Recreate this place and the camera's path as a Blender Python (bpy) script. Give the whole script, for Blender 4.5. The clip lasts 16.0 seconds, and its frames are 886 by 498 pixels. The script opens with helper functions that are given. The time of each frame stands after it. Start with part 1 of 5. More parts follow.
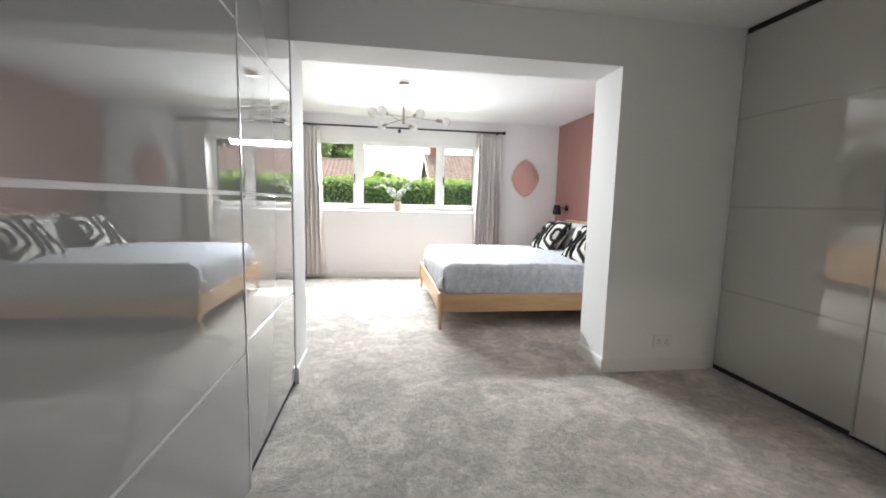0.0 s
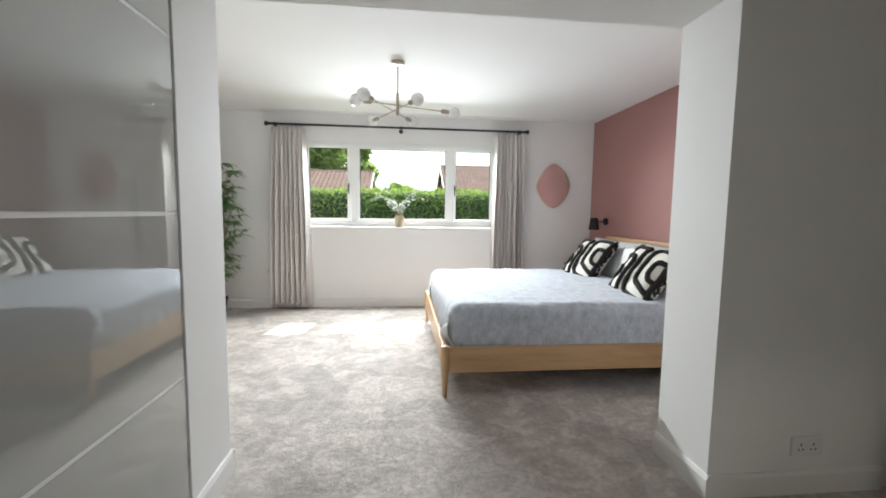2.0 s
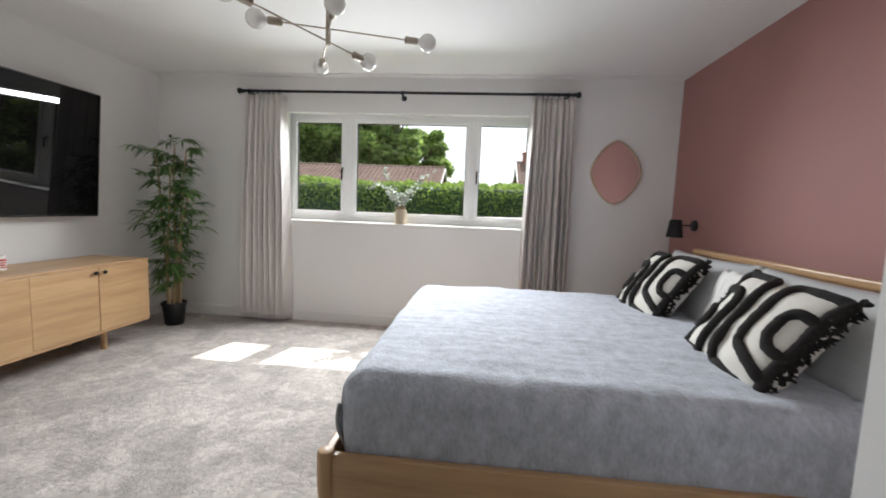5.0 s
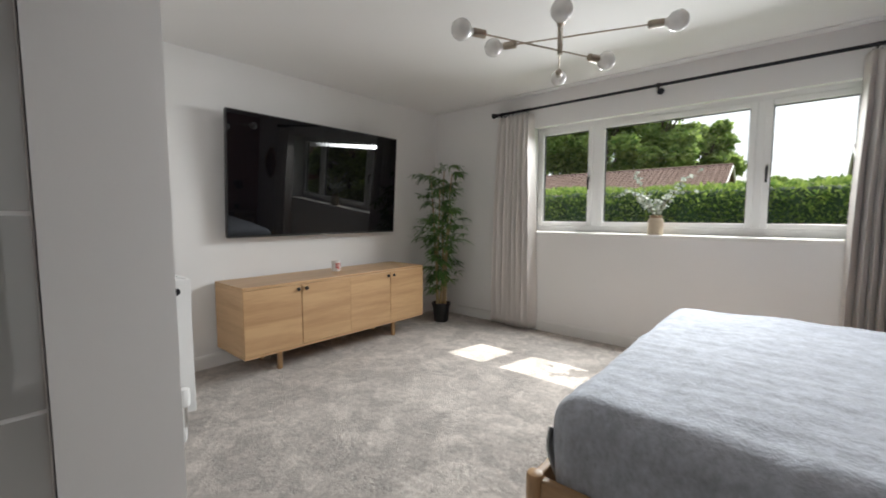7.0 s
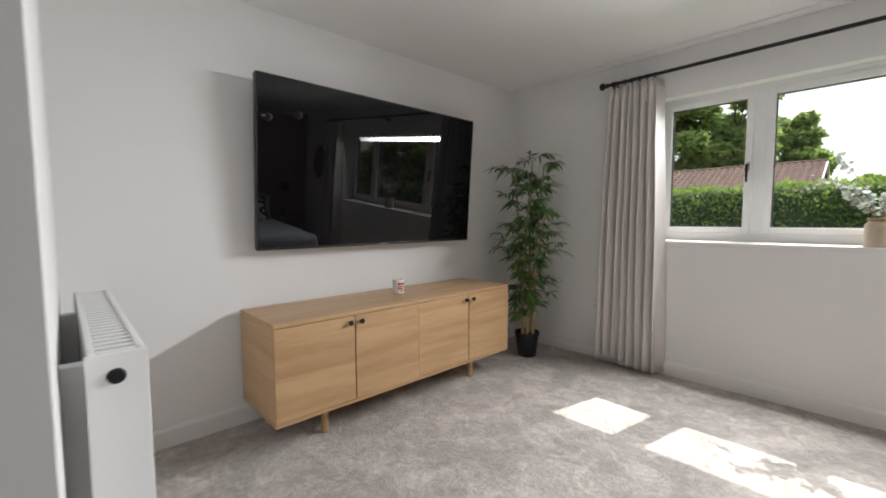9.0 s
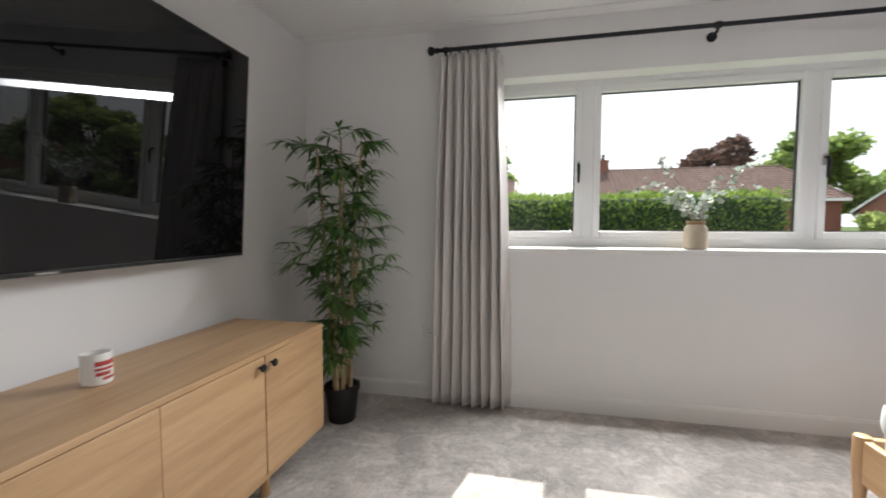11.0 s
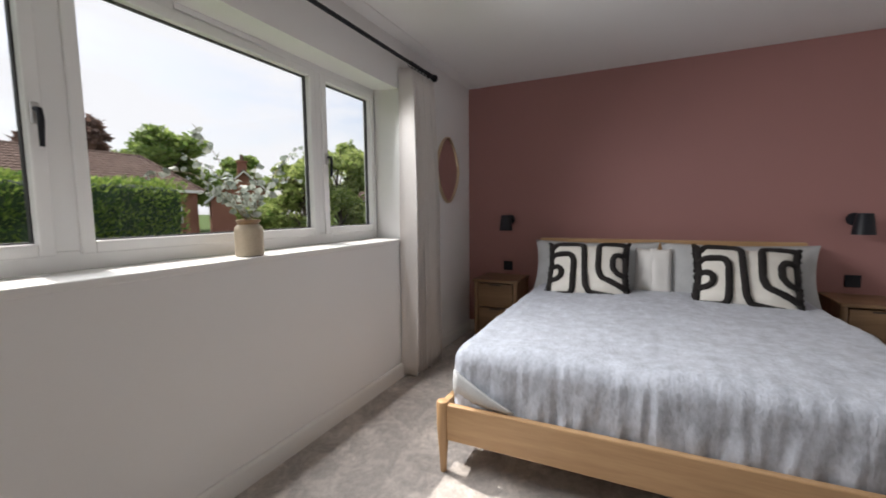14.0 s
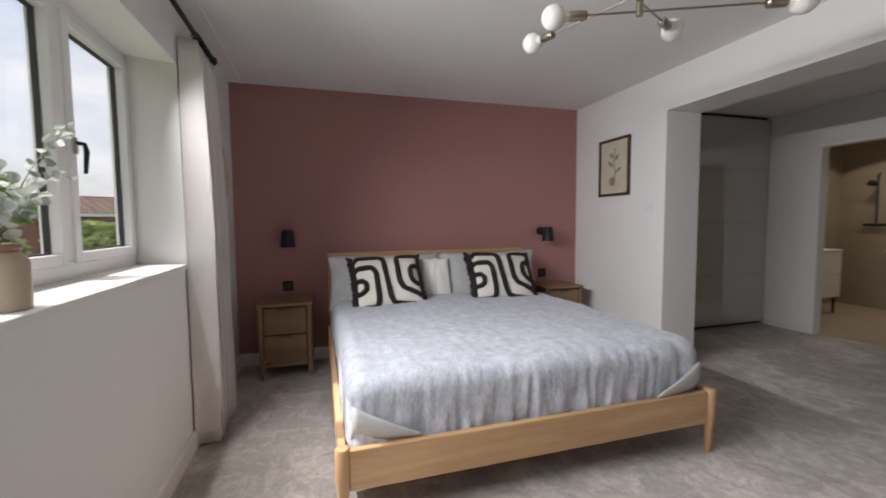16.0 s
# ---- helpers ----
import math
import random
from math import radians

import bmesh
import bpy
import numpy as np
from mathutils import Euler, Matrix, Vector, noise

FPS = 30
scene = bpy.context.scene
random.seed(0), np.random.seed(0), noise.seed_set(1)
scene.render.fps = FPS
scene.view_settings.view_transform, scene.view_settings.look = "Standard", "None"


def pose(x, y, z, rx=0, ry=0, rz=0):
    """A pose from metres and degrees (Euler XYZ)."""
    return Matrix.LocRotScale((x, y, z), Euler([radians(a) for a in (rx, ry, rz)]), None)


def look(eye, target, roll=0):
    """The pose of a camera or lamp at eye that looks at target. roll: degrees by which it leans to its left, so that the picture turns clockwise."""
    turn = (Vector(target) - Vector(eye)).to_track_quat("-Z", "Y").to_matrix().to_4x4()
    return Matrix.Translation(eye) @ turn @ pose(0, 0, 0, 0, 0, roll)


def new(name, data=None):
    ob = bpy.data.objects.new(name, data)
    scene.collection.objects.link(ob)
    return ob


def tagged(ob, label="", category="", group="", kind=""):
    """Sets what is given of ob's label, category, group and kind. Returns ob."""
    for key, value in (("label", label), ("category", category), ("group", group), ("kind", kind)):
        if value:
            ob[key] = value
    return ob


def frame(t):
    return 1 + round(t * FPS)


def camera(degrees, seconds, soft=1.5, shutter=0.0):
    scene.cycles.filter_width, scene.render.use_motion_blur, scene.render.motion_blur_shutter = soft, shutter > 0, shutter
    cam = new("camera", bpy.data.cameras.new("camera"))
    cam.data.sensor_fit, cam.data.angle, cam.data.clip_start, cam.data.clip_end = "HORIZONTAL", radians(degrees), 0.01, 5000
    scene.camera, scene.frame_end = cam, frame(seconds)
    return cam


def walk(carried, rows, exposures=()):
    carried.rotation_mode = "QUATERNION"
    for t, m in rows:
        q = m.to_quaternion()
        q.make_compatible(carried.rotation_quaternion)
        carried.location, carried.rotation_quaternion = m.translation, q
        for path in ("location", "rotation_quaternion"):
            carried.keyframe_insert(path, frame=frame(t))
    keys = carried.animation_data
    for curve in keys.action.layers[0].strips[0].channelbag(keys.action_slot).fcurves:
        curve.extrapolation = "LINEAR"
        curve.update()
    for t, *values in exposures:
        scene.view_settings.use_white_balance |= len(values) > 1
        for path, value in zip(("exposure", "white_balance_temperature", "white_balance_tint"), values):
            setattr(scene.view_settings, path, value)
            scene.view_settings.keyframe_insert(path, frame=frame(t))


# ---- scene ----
cam = camera(94.7, 16.0, soft=1.8, shutter=0.3)
PATH = [
    (0, (0.105, 0.118, 1.183), (0.394, 2.084, 0.952), 1.4),
    (0.5, (0.18, 0.358, 1.194), (0.407, 2.334, 0.979), 1.1),
    (1, (0.223, 0.62, 1.189), (0.416, 2.601, 0.989), 0.9),
    (1.5, (0.26, 0.907, 1.206), (0.433, 2.891, 1.028), 0.8),
    (2, (0.342, 1.185, 1.211), (0.544, 3.167, 1.034), 0.8),
    (2.5, (0.444, 1.456, 1.211), (0.711, 3.43, 1.036), 1.0),
    (3, (0.57, 1.723, 1.225), (0.893, 3.688, 1.043), 1.6),
    (3.2, (0.623, 1.812, 1.225), (0.956, 3.775, 1.041), 1.9),
    (5.3, (1.197, 2.564, 1.179), (0.826, 4.52, 0.983), 2.0),
    (5.5, (1.237, 2.596, 1.18), (0.733, 4.521, 0.982), 1.7),
    (6, (1.292, 2.58, 1.195), (0.459, 4.387, 0.995), 1.1),
    (6.5, (1.289, 2.575, 1.192), (0.187, 4.233, 1.007), 0.4),
    (7, (1.237, 2.601, 1.19), (-0.067, 4.109, 1.024), 0.0),
    (7.5, (1.074, 2.692, 1.192), (-0.37, 4.067, 1.043), -0.1),
    (8, (0.845, 2.812, 1.199), (-0.691, 4.085, 1.059), -0.1),
    (8.2, (0.75, 2.862, 1.199), (-0.799, 4.119, 1.054), -0.1),
    (10.5, (-0.477, 3.624, 1.153), (-1.263, 5.458, 1.028), -0.0),
    (11, (-0.64, 3.799, 1.162), (-1.064, 5.75, 1.046), 0.0),
    (11.5, (-0.705, 3.925, 1.183), (-0.732, 5.921, 1.051), -0.7),
    (12, (-0.816, 4.091, 1.197), (-0.351, 6.032, 1.065), -0.8),
    (12.5, (-0.918, 4.25, 1.214), (0.023, 6.009, 1.069), -1.2),
    (13, (-0.979, 4.409, 1.209), (0.342, 5.901, 1.045), -1.3),
    (13.5, (-0.982, 4.625, 1.208), (0.622, 5.806, 1.029), -1.0),
    (14, (-1.003, 4.862, 1.218), (0.792, 5.724, 1.032), -0.6),
    (14.5, (-1.012, 5.132, 1.241), (0.898, 5.699, 1.073), -0.2),
    (15, (-0.968, 5.399, 1.212), (1.015, 5.613, 1.072), -0.5),
    (15.5, (-0.963, 5.554, 1.203), (1.026, 5.377, 1.089), -0.8),
    (16, (-0.978, 5.714, 1.233), (0.933, 5.141, 1.1), -0.5),
]
walk(cam, [(t, look(eye, target, roll)) for t, eye, target, roll in PATH],
     [(0, 1.95, 6250, 5), (1, 1.8, 6200, 4), (2, 1.5, 6200, 4), (3, 1.2, 6200, 5), (5.5, 0.9, 6300, 8), (7, 0.68, 6400, 7), (8, 0.65, 6400, 8),
      (10.5, 0.92, 6350, 9), (11.5, 0.66, 6300, 9), (12, 0.66, 6350, 9), (13.5, 0.28, 6500, 11), (15.5, 0.16, 6500, 12.5), (16, 0.24, 6500, 13)])

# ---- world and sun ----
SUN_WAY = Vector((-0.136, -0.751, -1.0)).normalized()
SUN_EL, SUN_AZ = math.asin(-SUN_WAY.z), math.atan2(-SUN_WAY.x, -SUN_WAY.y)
world = bpy.data.worlds.new("sky")
scene.world = world
world.use_nodes = True
wt = world.node_tree
wt.nodes.clear()
w_out = wt.nodes.new("ShaderNodeOutputWorld")
w_bg = wt.nodes.new("ShaderNodeBackground")
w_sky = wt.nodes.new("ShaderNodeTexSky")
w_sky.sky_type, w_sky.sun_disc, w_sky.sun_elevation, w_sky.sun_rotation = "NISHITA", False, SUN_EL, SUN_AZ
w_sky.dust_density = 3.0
w_tc = wt.nodes.new("ShaderNodeTexCoord")
w_no = wt.nodes.new("ShaderNodeTexNoise")
w_no.inputs["Scale"].default_value, w_no.inputs["Detail"].default_value = 3.5, 6
w_map = wt.nodes.new("ShaderNodeMapping")
w_map.inputs["Scale"].default_value = (1, 1, 2.6)
w_ramp = wt.nodes.new("ShaderNodeValToRGB")
w_ramp.color_ramp.elements[0].position, w_ramp.color_ramp.elements[0].color = 0.36, (0.3, 0.3, 0.3, 1)
w_ramp.color_ramp.elements[1].position, w_ramp.color_ramp.elements[1].color = 0.56, (1, 1, 1, 1)
w_mix = wt.nodes.new("ShaderNodeMixRGB")
w_mix.inputs[2].default_value = (6.3, 6.4, 6.6, 1)  # thin bright cloud
wt.links.new(w_tc.outputs["Generated"], w_map.inputs[0])
wt.links.new(w_map.outputs[0], w_no.inputs["Vector"])
wt.links.new(w_no.outputs["Fac"], w_ramp.inputs[0])
wt.links.new(w_ramp.outputs[0], w_mix.inputs[0])
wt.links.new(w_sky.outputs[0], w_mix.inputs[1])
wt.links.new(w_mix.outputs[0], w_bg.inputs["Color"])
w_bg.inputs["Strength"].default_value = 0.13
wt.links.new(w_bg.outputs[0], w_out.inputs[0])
sun_data = bpy.data.lights.new("sun", "SUN")
sun_data.energy, sun_data.angle, sun_data.color = 5.0, radians(0.6), (1, 0.95, 0.88)
sun = new("sun", sun_data)
sun.rotation_euler = SUN_WAY.to_track_quat("-Z", "Y").to_euler()
sun.location = (0, 0, 30)

# the sky's light in the head of the window's opening
sky_data = bpy.data.lights.new("window_sky_light", "AREA")
sky_data.shape, sky_data.size, sky_data.size_y = "RECTANGLE", 1.9, 0.06
sky_data.energy, sky_data.color, sky_data.spread = 37, (0.98, 0.99, 1.0), radians(124)
sky_light = new("window_sky_light", sky_data)
sky_light.matrix_world = look((0.335, 6.55, 1.97), (0.335, 4.55, 0.75))

# ---- materials ----
def mat(name, color, rough=0.6, metal=0.0, var=0.08, scale=8.0, bump=0.0, bscale=200.0, coat=0.0, stretch=(1, 1, 1), fine=0.5, spec=0.5, trans=0.0):
    """A painted, woven or moulded surface: two scales of colour change and a fine relief."""
    m = bpy.data.materials.new(name)
    m.use_nodes = True
    n, l = m.node_tree.nodes, m.node_tree.links
    b = n["Principled BSDF"]
    b.inputs["Roughness"].default_value, b.inputs["Metallic"].default_value = rough, metal
    b.inputs["Coat Weight"].default_value = coat
    b.inputs["Specular IOR Level"].default_value = spec
    tc, mp = n.new("ShaderNodeTexCoord"), n.new("ShaderNodeMapping")
    mp.inputs["Scale"].default_value = stretch
    l.new(tc.outputs["Object"], mp.inputs[0])
    a, c = n.new("ShaderNodeTexNoise"), n.new("ShaderNodeTexNoise")
    a.inputs["Scale"].default_value, a.inputs["Detail"].default_value = scale, 5
    c.inputs["Scale"].default_value, c.inputs["Detail"].default_value = bscale, 3
    for x in (a, c):
        l.new(mp.outputs[0], x.inputs["Vector"])
    add = n.new("ShaderNodeMath")
    add.operation = "MULTIPLY_ADD"
    l.new(c.outputs["Fac"], add.inputs[0])
    add.inputs[1].default_value = fine
    l.new(a.outputs["Fac"], add.inputs[2])
    r = n.new("ShaderNodeMapRange")
    r.inputs[1].default_value, r.inputs[2].default_value = 0.3 + fine * 0.3, 0.7 + fine * 0.7
    r.inputs[3].default_value, r.inputs[4].default_value = 1 - var, 1 + var
    l.new(add.outputs[0], r.inputs[0])
    mul = n.new("ShaderNodeMixRGB")
    mul.blend_type = "MULTIPLY"
    mul.inputs[0].default_value = 1
    mul.inputs[1].default_value = (*color, 1)
    l.new(r.outputs[0], mul.inputs[2])
    l.new(mul.outputs[0], b.inputs["Base Color"])
    if bump:
        bp = n.new("ShaderNodeBump")
        bp.inputs["Strength"].default_value, bp.inputs["Distance"].default_value = bump, 0.004
        l.new(c.outputs["Fac"], bp.inputs["Height"])
        l.new(bp.outputs[0], b.inputs["Normal"])
    if coat > 1.0:
        b.inputs["Coat Weight"].default_value, b.inputs["Coat IOR"].default_value, b.inputs["Coat Roughness"].default_value = 1.0, coat, 0.0
    if trans:
        t, mx = n.new("ShaderNodeBsdfTranslucent"), n.new("ShaderNodeMixShader")
        mx.inputs[0].default_value = trans
        l.new(mul.outputs[0], t.inputs[0])
        l.new(b.outputs[0], mx.inputs[1])
        l.new(t.outputs[0], mx.inputs[2])
        l.new(mx.outputs[0], n["Material Output"].inputs[0])
    return m


def wood(name, light, dark, axis, rough=0.38, scale=1.0):
    """Oak veneer: long grain along one axis, with finer pores."""
    m = bpy.data.materials.new(name)
    m.use_nodes = True
    n, l = m.node_tree.nodes, m.node_tree.links
    b = n["Principled BSDF"]
    b.inputs["Roughness"].default_value = rough
    tc, mp = n.new("ShaderNodeTexCoord"), n.new("ShaderNodeMapping")
    st = [9.0, 9.0, 9.0]
    st[axis] = 0.7
    mp.inputs["Scale"].default_value = [v * scale for v in st]
    oi = n.new("ShaderNodeObjectInfo")
    l.new(tc.outputs["Object"], mp.inputs[0])
    l.new(oi.outputs["Random"], mp.inputs["Location"])
    a, c = n.new("ShaderNodeTexNoise"), n.new("ShaderNodeTexNoise")
    a.inputs["Scale"].default_value, a.inputs["Detail"].default_value, a.inputs["Distortion"].default_value = 1.5, 6, 0.6
    c.inputs["Scale"].default_value, c.inputs["Detail"].default_value = 14, 3
    l.new(mp.outputs[0], a.inputs["Vector"])
    l.new(mp.outputs[0], c.inputs["Vector"])
    rp = n.new("ShaderNodeValToRGB")
    rp.color_ramp.elements[0].position, rp.color_ramp.elements[0].color = 0.3, (*dark, 1)
    rp.color_ramp.elements[1].position, rp.color_ramp.elements[1].color = 0.65, (*light, 1)
    mixf = n.new("ShaderNodeMath")
    mixf.operation = "MULTIPLY_ADD"
    l.new(c.outputs["Fac"], mixf.inputs[0])
    mixf.inputs[1].default_value = 0.3
    sub = n.new("ShaderNodeMath")
    sub.operation = "SUBTRACT"
    l.new(a.outputs["Fac"], sub.inputs[0])
    sub.inputs[1].default_value = 0.15
    l.new(sub.outputs[0], mixf.inputs[2])
    l.new(mixf.outputs[0], rp.inputs[0])
    l.new(rp.outputs[0], b.inputs["Base Color"])
    bp = n.new("ShaderNodeBump")
    bp.inputs["Strength"].default_value, bp.inputs["Distance"].default_value = 0.15, 0.002
    l.new(c.outputs["Fac"], bp.inputs["Height"])
    l.new(bp.outputs[0], b.inputs["Normal"])
    return m


def carpet_material():
    """Cut-pile carpet: fluffy tufts, and footmarks where the pile leans another way."""
    m = bpy.data.materials.new("carpet")
    m.use_nodes = True
    n, l = m.node_tree.nodes, m.node_tree.links
    b = n["Principled BSDF"]
    b.inputs["Roughness"].default_value = 0.95
    b.inputs["Specular IOR Level"].default_value = 0.1
    b.inputs["Sheen Weight"].default_value = 0.2
    b.inputs["Sheen Roughness"].default_value = 0.6
    tc = n.new("ShaderNodeTexCoord")

    def cloud(scale, detail, rough, dist=0.0):
        x = n.new("ShaderNodeTexNoise")
        for k, v in (("Scale", scale), ("Detail", detail), ("Roughness", rough), ("Distortion", dist)):
            x.inputs[k].default_value = v
        l.new(tc.outputs["Object"], x.inputs["Vector"])
        return x.outputs["Fac"]

    def band(src, a, b_, lo, hi):
        r = n.new("ShaderNodeMapRange")
        r.interpolation_type = "SMOOTHSTEP"
        for k, v in zip((1, 2, 3, 4), (a, b_, lo, hi)):
            r.inputs[k].default_value = v
        l.new(src, r.inputs[0])
        return r.outputs[0]

    def times(p, q):
        k = n.new("ShaderNodeMath")
        k.operation = "MULTIPLY"
        l.new(p, k.inputs[0])
        l.new(q, k.inputs[1])
        return k.outputs[0]

    marks = band(cloud(2.1, 5, 0.55, 0.9), 0.44, 0.57, 0.86, 1.10)
    strokes = band(cloud(5.5, 4, 0.6, 1.4), 0.47, 0.56, 0.90, 1.09)
    scuffs = band(cloud(15, 4, 0.6, 0.5), 0.42, 0.60, 0.95, 1.05)
    fluff_raw = cloud(34, 6, 0.66)
    fluff = band(fluff_raw, 0.30, 0.70, 0.86, 1.12)
    fibre_raw = cloud(240, 3, 0.7)
    fibre = band(fibre_raw, 0.25, 0.75, 0.90, 1.09)
    shade = times(times(times(marks, strokes), scuffs), times(fluff, fibre))
    mul = n.new("ShaderNodeMixRGB")
    mul.blend_type = "MULTIPLY"
    mul.inputs[0].default_value = 1
    mul.inputs[1].default_value = (0.53, 0.48, 0.44, 1)
    l.new(shade, mul.inputs[2])
    l.new(mul.outputs[0], b.inputs["Base Color"])
    bp = n.new("ShaderNodeBump")
    bp.inputs["Strength"].default_value, bp.inputs["Distance"].default_value = 0.9, 0.014
    add = n.new("ShaderNodeMath")
    add.operation = "MULTIPLY_ADD"
    l.new(fibre_raw, add.inputs[0])
    add.inputs[1].default_value = 0.4
    l.new(fluff_raw, add.inputs[2])
    l.new(add.outputs[0], bp.inputs["Height"])
    l.new(bp.outputs[0], b.inputs["Normal"])
    return m


def pane_material(name, tint=(1, 1, 1)):
    """Clear flat glass: lets light through and mirrors more at a slant."""
    m = bpy.data.materials.new(name)
    m.use_nodes = True
    n, l = m.node_tree.nodes, m.node_tree.links
    n.remove(n["Principled BSDF"])
    tr, gl, fr, mx = n.new("ShaderNodeBsdfTransparent"), n.new("ShaderNodeBsdfGlossy"), n.new("ShaderNodeFresnel"), n.new("ShaderNodeMixShader")
    tr.inputs[0].default_value = (*tint, 1)
    gl.inputs["Roughness"].default_value = 0.01
    fr.inputs[0].default_value = 1.35
    l.new(fr.outputs[0], mx.inputs[0])
    l.new(tr.outputs[0], mx.inputs[1])
    l.new(gl.outputs[0], mx.inputs[2])
    l.new(mx.outputs[0], n["Material Output"].inputs[0])
    return m


def leafy(name, a, b_, rough=0.5, trans=0.25, spec=0.12):
    """Leaves: each leaf its own shade, a little light passing through."""
    m = bpy.data.materials.new(name)
    m.use_nodes = True
    n, l = m.node_tree.nodes, m.node_tree.links
    b = n["Principled BSDF"]
    b.inputs["Roughness"].default_value = rough
    b.inputs["Specular IOR Level"].default_value = spec
    g = n.new("ShaderNodeNewGeometry")
    rp = n.new("ShaderNodeValToRGB")
    rp.color_ramp.elements[0].color, rp.color_ramp.elements[1].color = (*a, 1), (*b_, 1)
    l.new(g.outputs["Random Per Island"], rp.inputs[0])
    l.new(rp.outputs[0], b.inputs["Base Color"])
    t, mx = n.new("ShaderNodeBsdfTranslucent"), n.new("ShaderNodeMixShader")
    mx.inputs[0].default_value = trans
    l.new(rp.outputs[0], t.inputs[0])
    l.new(b.outputs[0], mx.inputs[1])
    l.new(t.outputs[0], mx.inputs[2])
    l.new(mx.outputs[0], n["Material Output"].inputs[0])
    return m


def glow(name, color, strength):
    m = bpy.data.materials.new(name)
    m.use_nodes = True
    b = m.node_tree.nodes["Principled BSDF"]
    b.inputs["Emission Color"].default_value = (*color, 1)
    b.inputs["Emission Strength"].default_value = strength
    return m


M_WALL = mat("white_emulsion", (0.82, 0.81, 0.80), 0.75, var=0.02, scale=1.5, bump=0.08, bscale=260)
M_CEIL = mat("ceiling_paint", (0.84, 0.83, 0.82), 0.85, var=0.015, scale=1.2, bump=0.05, bscale=200)
M_PINK = mat("dusky_pink_emulsion", (0.395, 0.199, 0.185), 0.7, var=0.03, scale=1.5, bump=0.08, bscale=260)
M_TRIM = mat("white_satin_paint", (0.80, 0.79, 0.77), 0.4, var=0.02, scale=3, bump=0.03)
M_CARPET = carpet_material()
M_UPVC = mat("white_upvc", (0.82, 0.82, 0.82), 0.25, var=0.01, scale=4)
M_SEAL = mat("dark_rubber_seal", (0.05, 0.05, 0.053), 0.6)
M_PANE = pane_material("window_glass")
M_CHROME = mat("brushed_steel", (0.55, 0.54, 0.52), 0.3, 1.0, var=0.05, scale=30)
M_BRASS = mat("aged_brass", (0.62, 0.50, 0.34), 0.3, 1.0, var=0.08, scale=30)
M_BRONZE = mat("brushed_bronze", (0.36, 0.31, 0.25), 0.32, 1.0, var=0.08, scale=30)
M_DARKMETAL = mat("blackened_metal", (0.014, 0.015, 0.020), 0.45, 0.0, var=0.2, scale=20, spec=0.3)
M_OAK_X = wood("oak_grain_x", (0.56, 0.36, 0.19), (0.41, 0.245, 0.12), 0)
M_OAK_Y = wood("oak_grain_y", (0.56, 0.36, 0.19), (0.41, 0.245, 0.12), 1)
M_OAK_Z = wood("oak_grain_z", (0.56, 0.36, 0.19), (0.41, 0.245, 0.12), 2)
M_OAKD_Y = wood("dark_oak_grain_y", (0.28, 0.17, 0.09), (0.19, 0.11, 0.055), 1)
M_OAKD_Z = wood("dark_oak_grain_z", (0.28, 0.17, 0.09), (0.19, 0.11, 0.055), 2)
M_GLOSS_L = mat("grey_glass_door", (0.36, 0.36, 0.35), 0.0, var=0.01, scale=1.0, coat=2.0)
M_GLOSS_R = mat("taupe_gloss_door", (0.52, 0.50, 0.475), 0.0, var=0.01, scale=1.0, coat=1.9)
M_ALU = mat("taupe_aluminium_strip", (0.53, 0.51, 0.485), 0.16, 0.25, var=0.03)
M_STRIP = mat("white_metal_strip", (0.82, 0.82, 0.82), 0.25, 0.2, var=0.02)
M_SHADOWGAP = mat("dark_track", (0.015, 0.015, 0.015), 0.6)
M_SCREEN = mat("black_screen_glass", (0.004, 0.004, 0.005), 0.015, var=0.0, spec=0.45)
M_BEZEL = mat("black_plastic", (0.01, 0.01, 0.011), 0.35)
M_VELVET = mat("silver_grey_crushed_velvet", (0.47, 0.495, 0.55), 0.8, var=0.26, scale=17, bump=0.9, bscale=62, stretch=(1.25, 1.15, 0.75), fine=0.7, spec=0.15)
M_VELVET.node_tree.nodes["Principled BSDF"].inputs["Sheen Weight"].default_value = 0.25
M_VELVET.node_tree.nodes["Principled BSDF"].inputs["Sheen Roughness"].default_value = 0.4
M_WHITELINEN = mat("white_cotton", (0.76, 0.74, 0.71), 0.85, var=0.04, scale=8, bump=0.2, bscale=300)
M_CREAM = mat("cream_woven_cotton", (0.72, 0.69, 0.63), 0.9, var=0.06, scale=12, bump=0.3, bscale=250)
M_BLACKTUFT = mat("black_tufted_wool", (0.016, 0.013, 0.012), 0.95, var=0.3, scale=60, bump=0.8, bscale=200)
M_GREYFUR = mat("grey_velvet_cushion", (0.48, 0.485, 0.485), 0.85, var=0.12, scale=10, bump=0.3, bscale=120)
M_CURTAIN = mat("stone_linen_curtain", (0.76, 0.72, 0.69), 0.9, var=0.08, scale=9, bump=0.3, bscale=350, stretch=(1, 1, 0.15), spec=0.2, trans=0.10)
M_STONEWARE = mat("stoneware_glaze", (0.50, 0.42, 0.31), 0.35, var=0.12, scale=14, bump=0.05, bscale=90)
M_STONEBROWN = mat("brown_stoneware_glaze", (0.30, 0.19, 0.10), 0.3, var=0.2, scale=20)
M_EUCA = leafy("eucalyptus_leaf", (0.22, 0.26, 0.22), (0.50, 0.53, 0.47), 0.5, 0.30, 0.3)
M_EUCASTEM = mat("eucalyptus_stem", (0.24, 0.19, 0.12), 0.7)
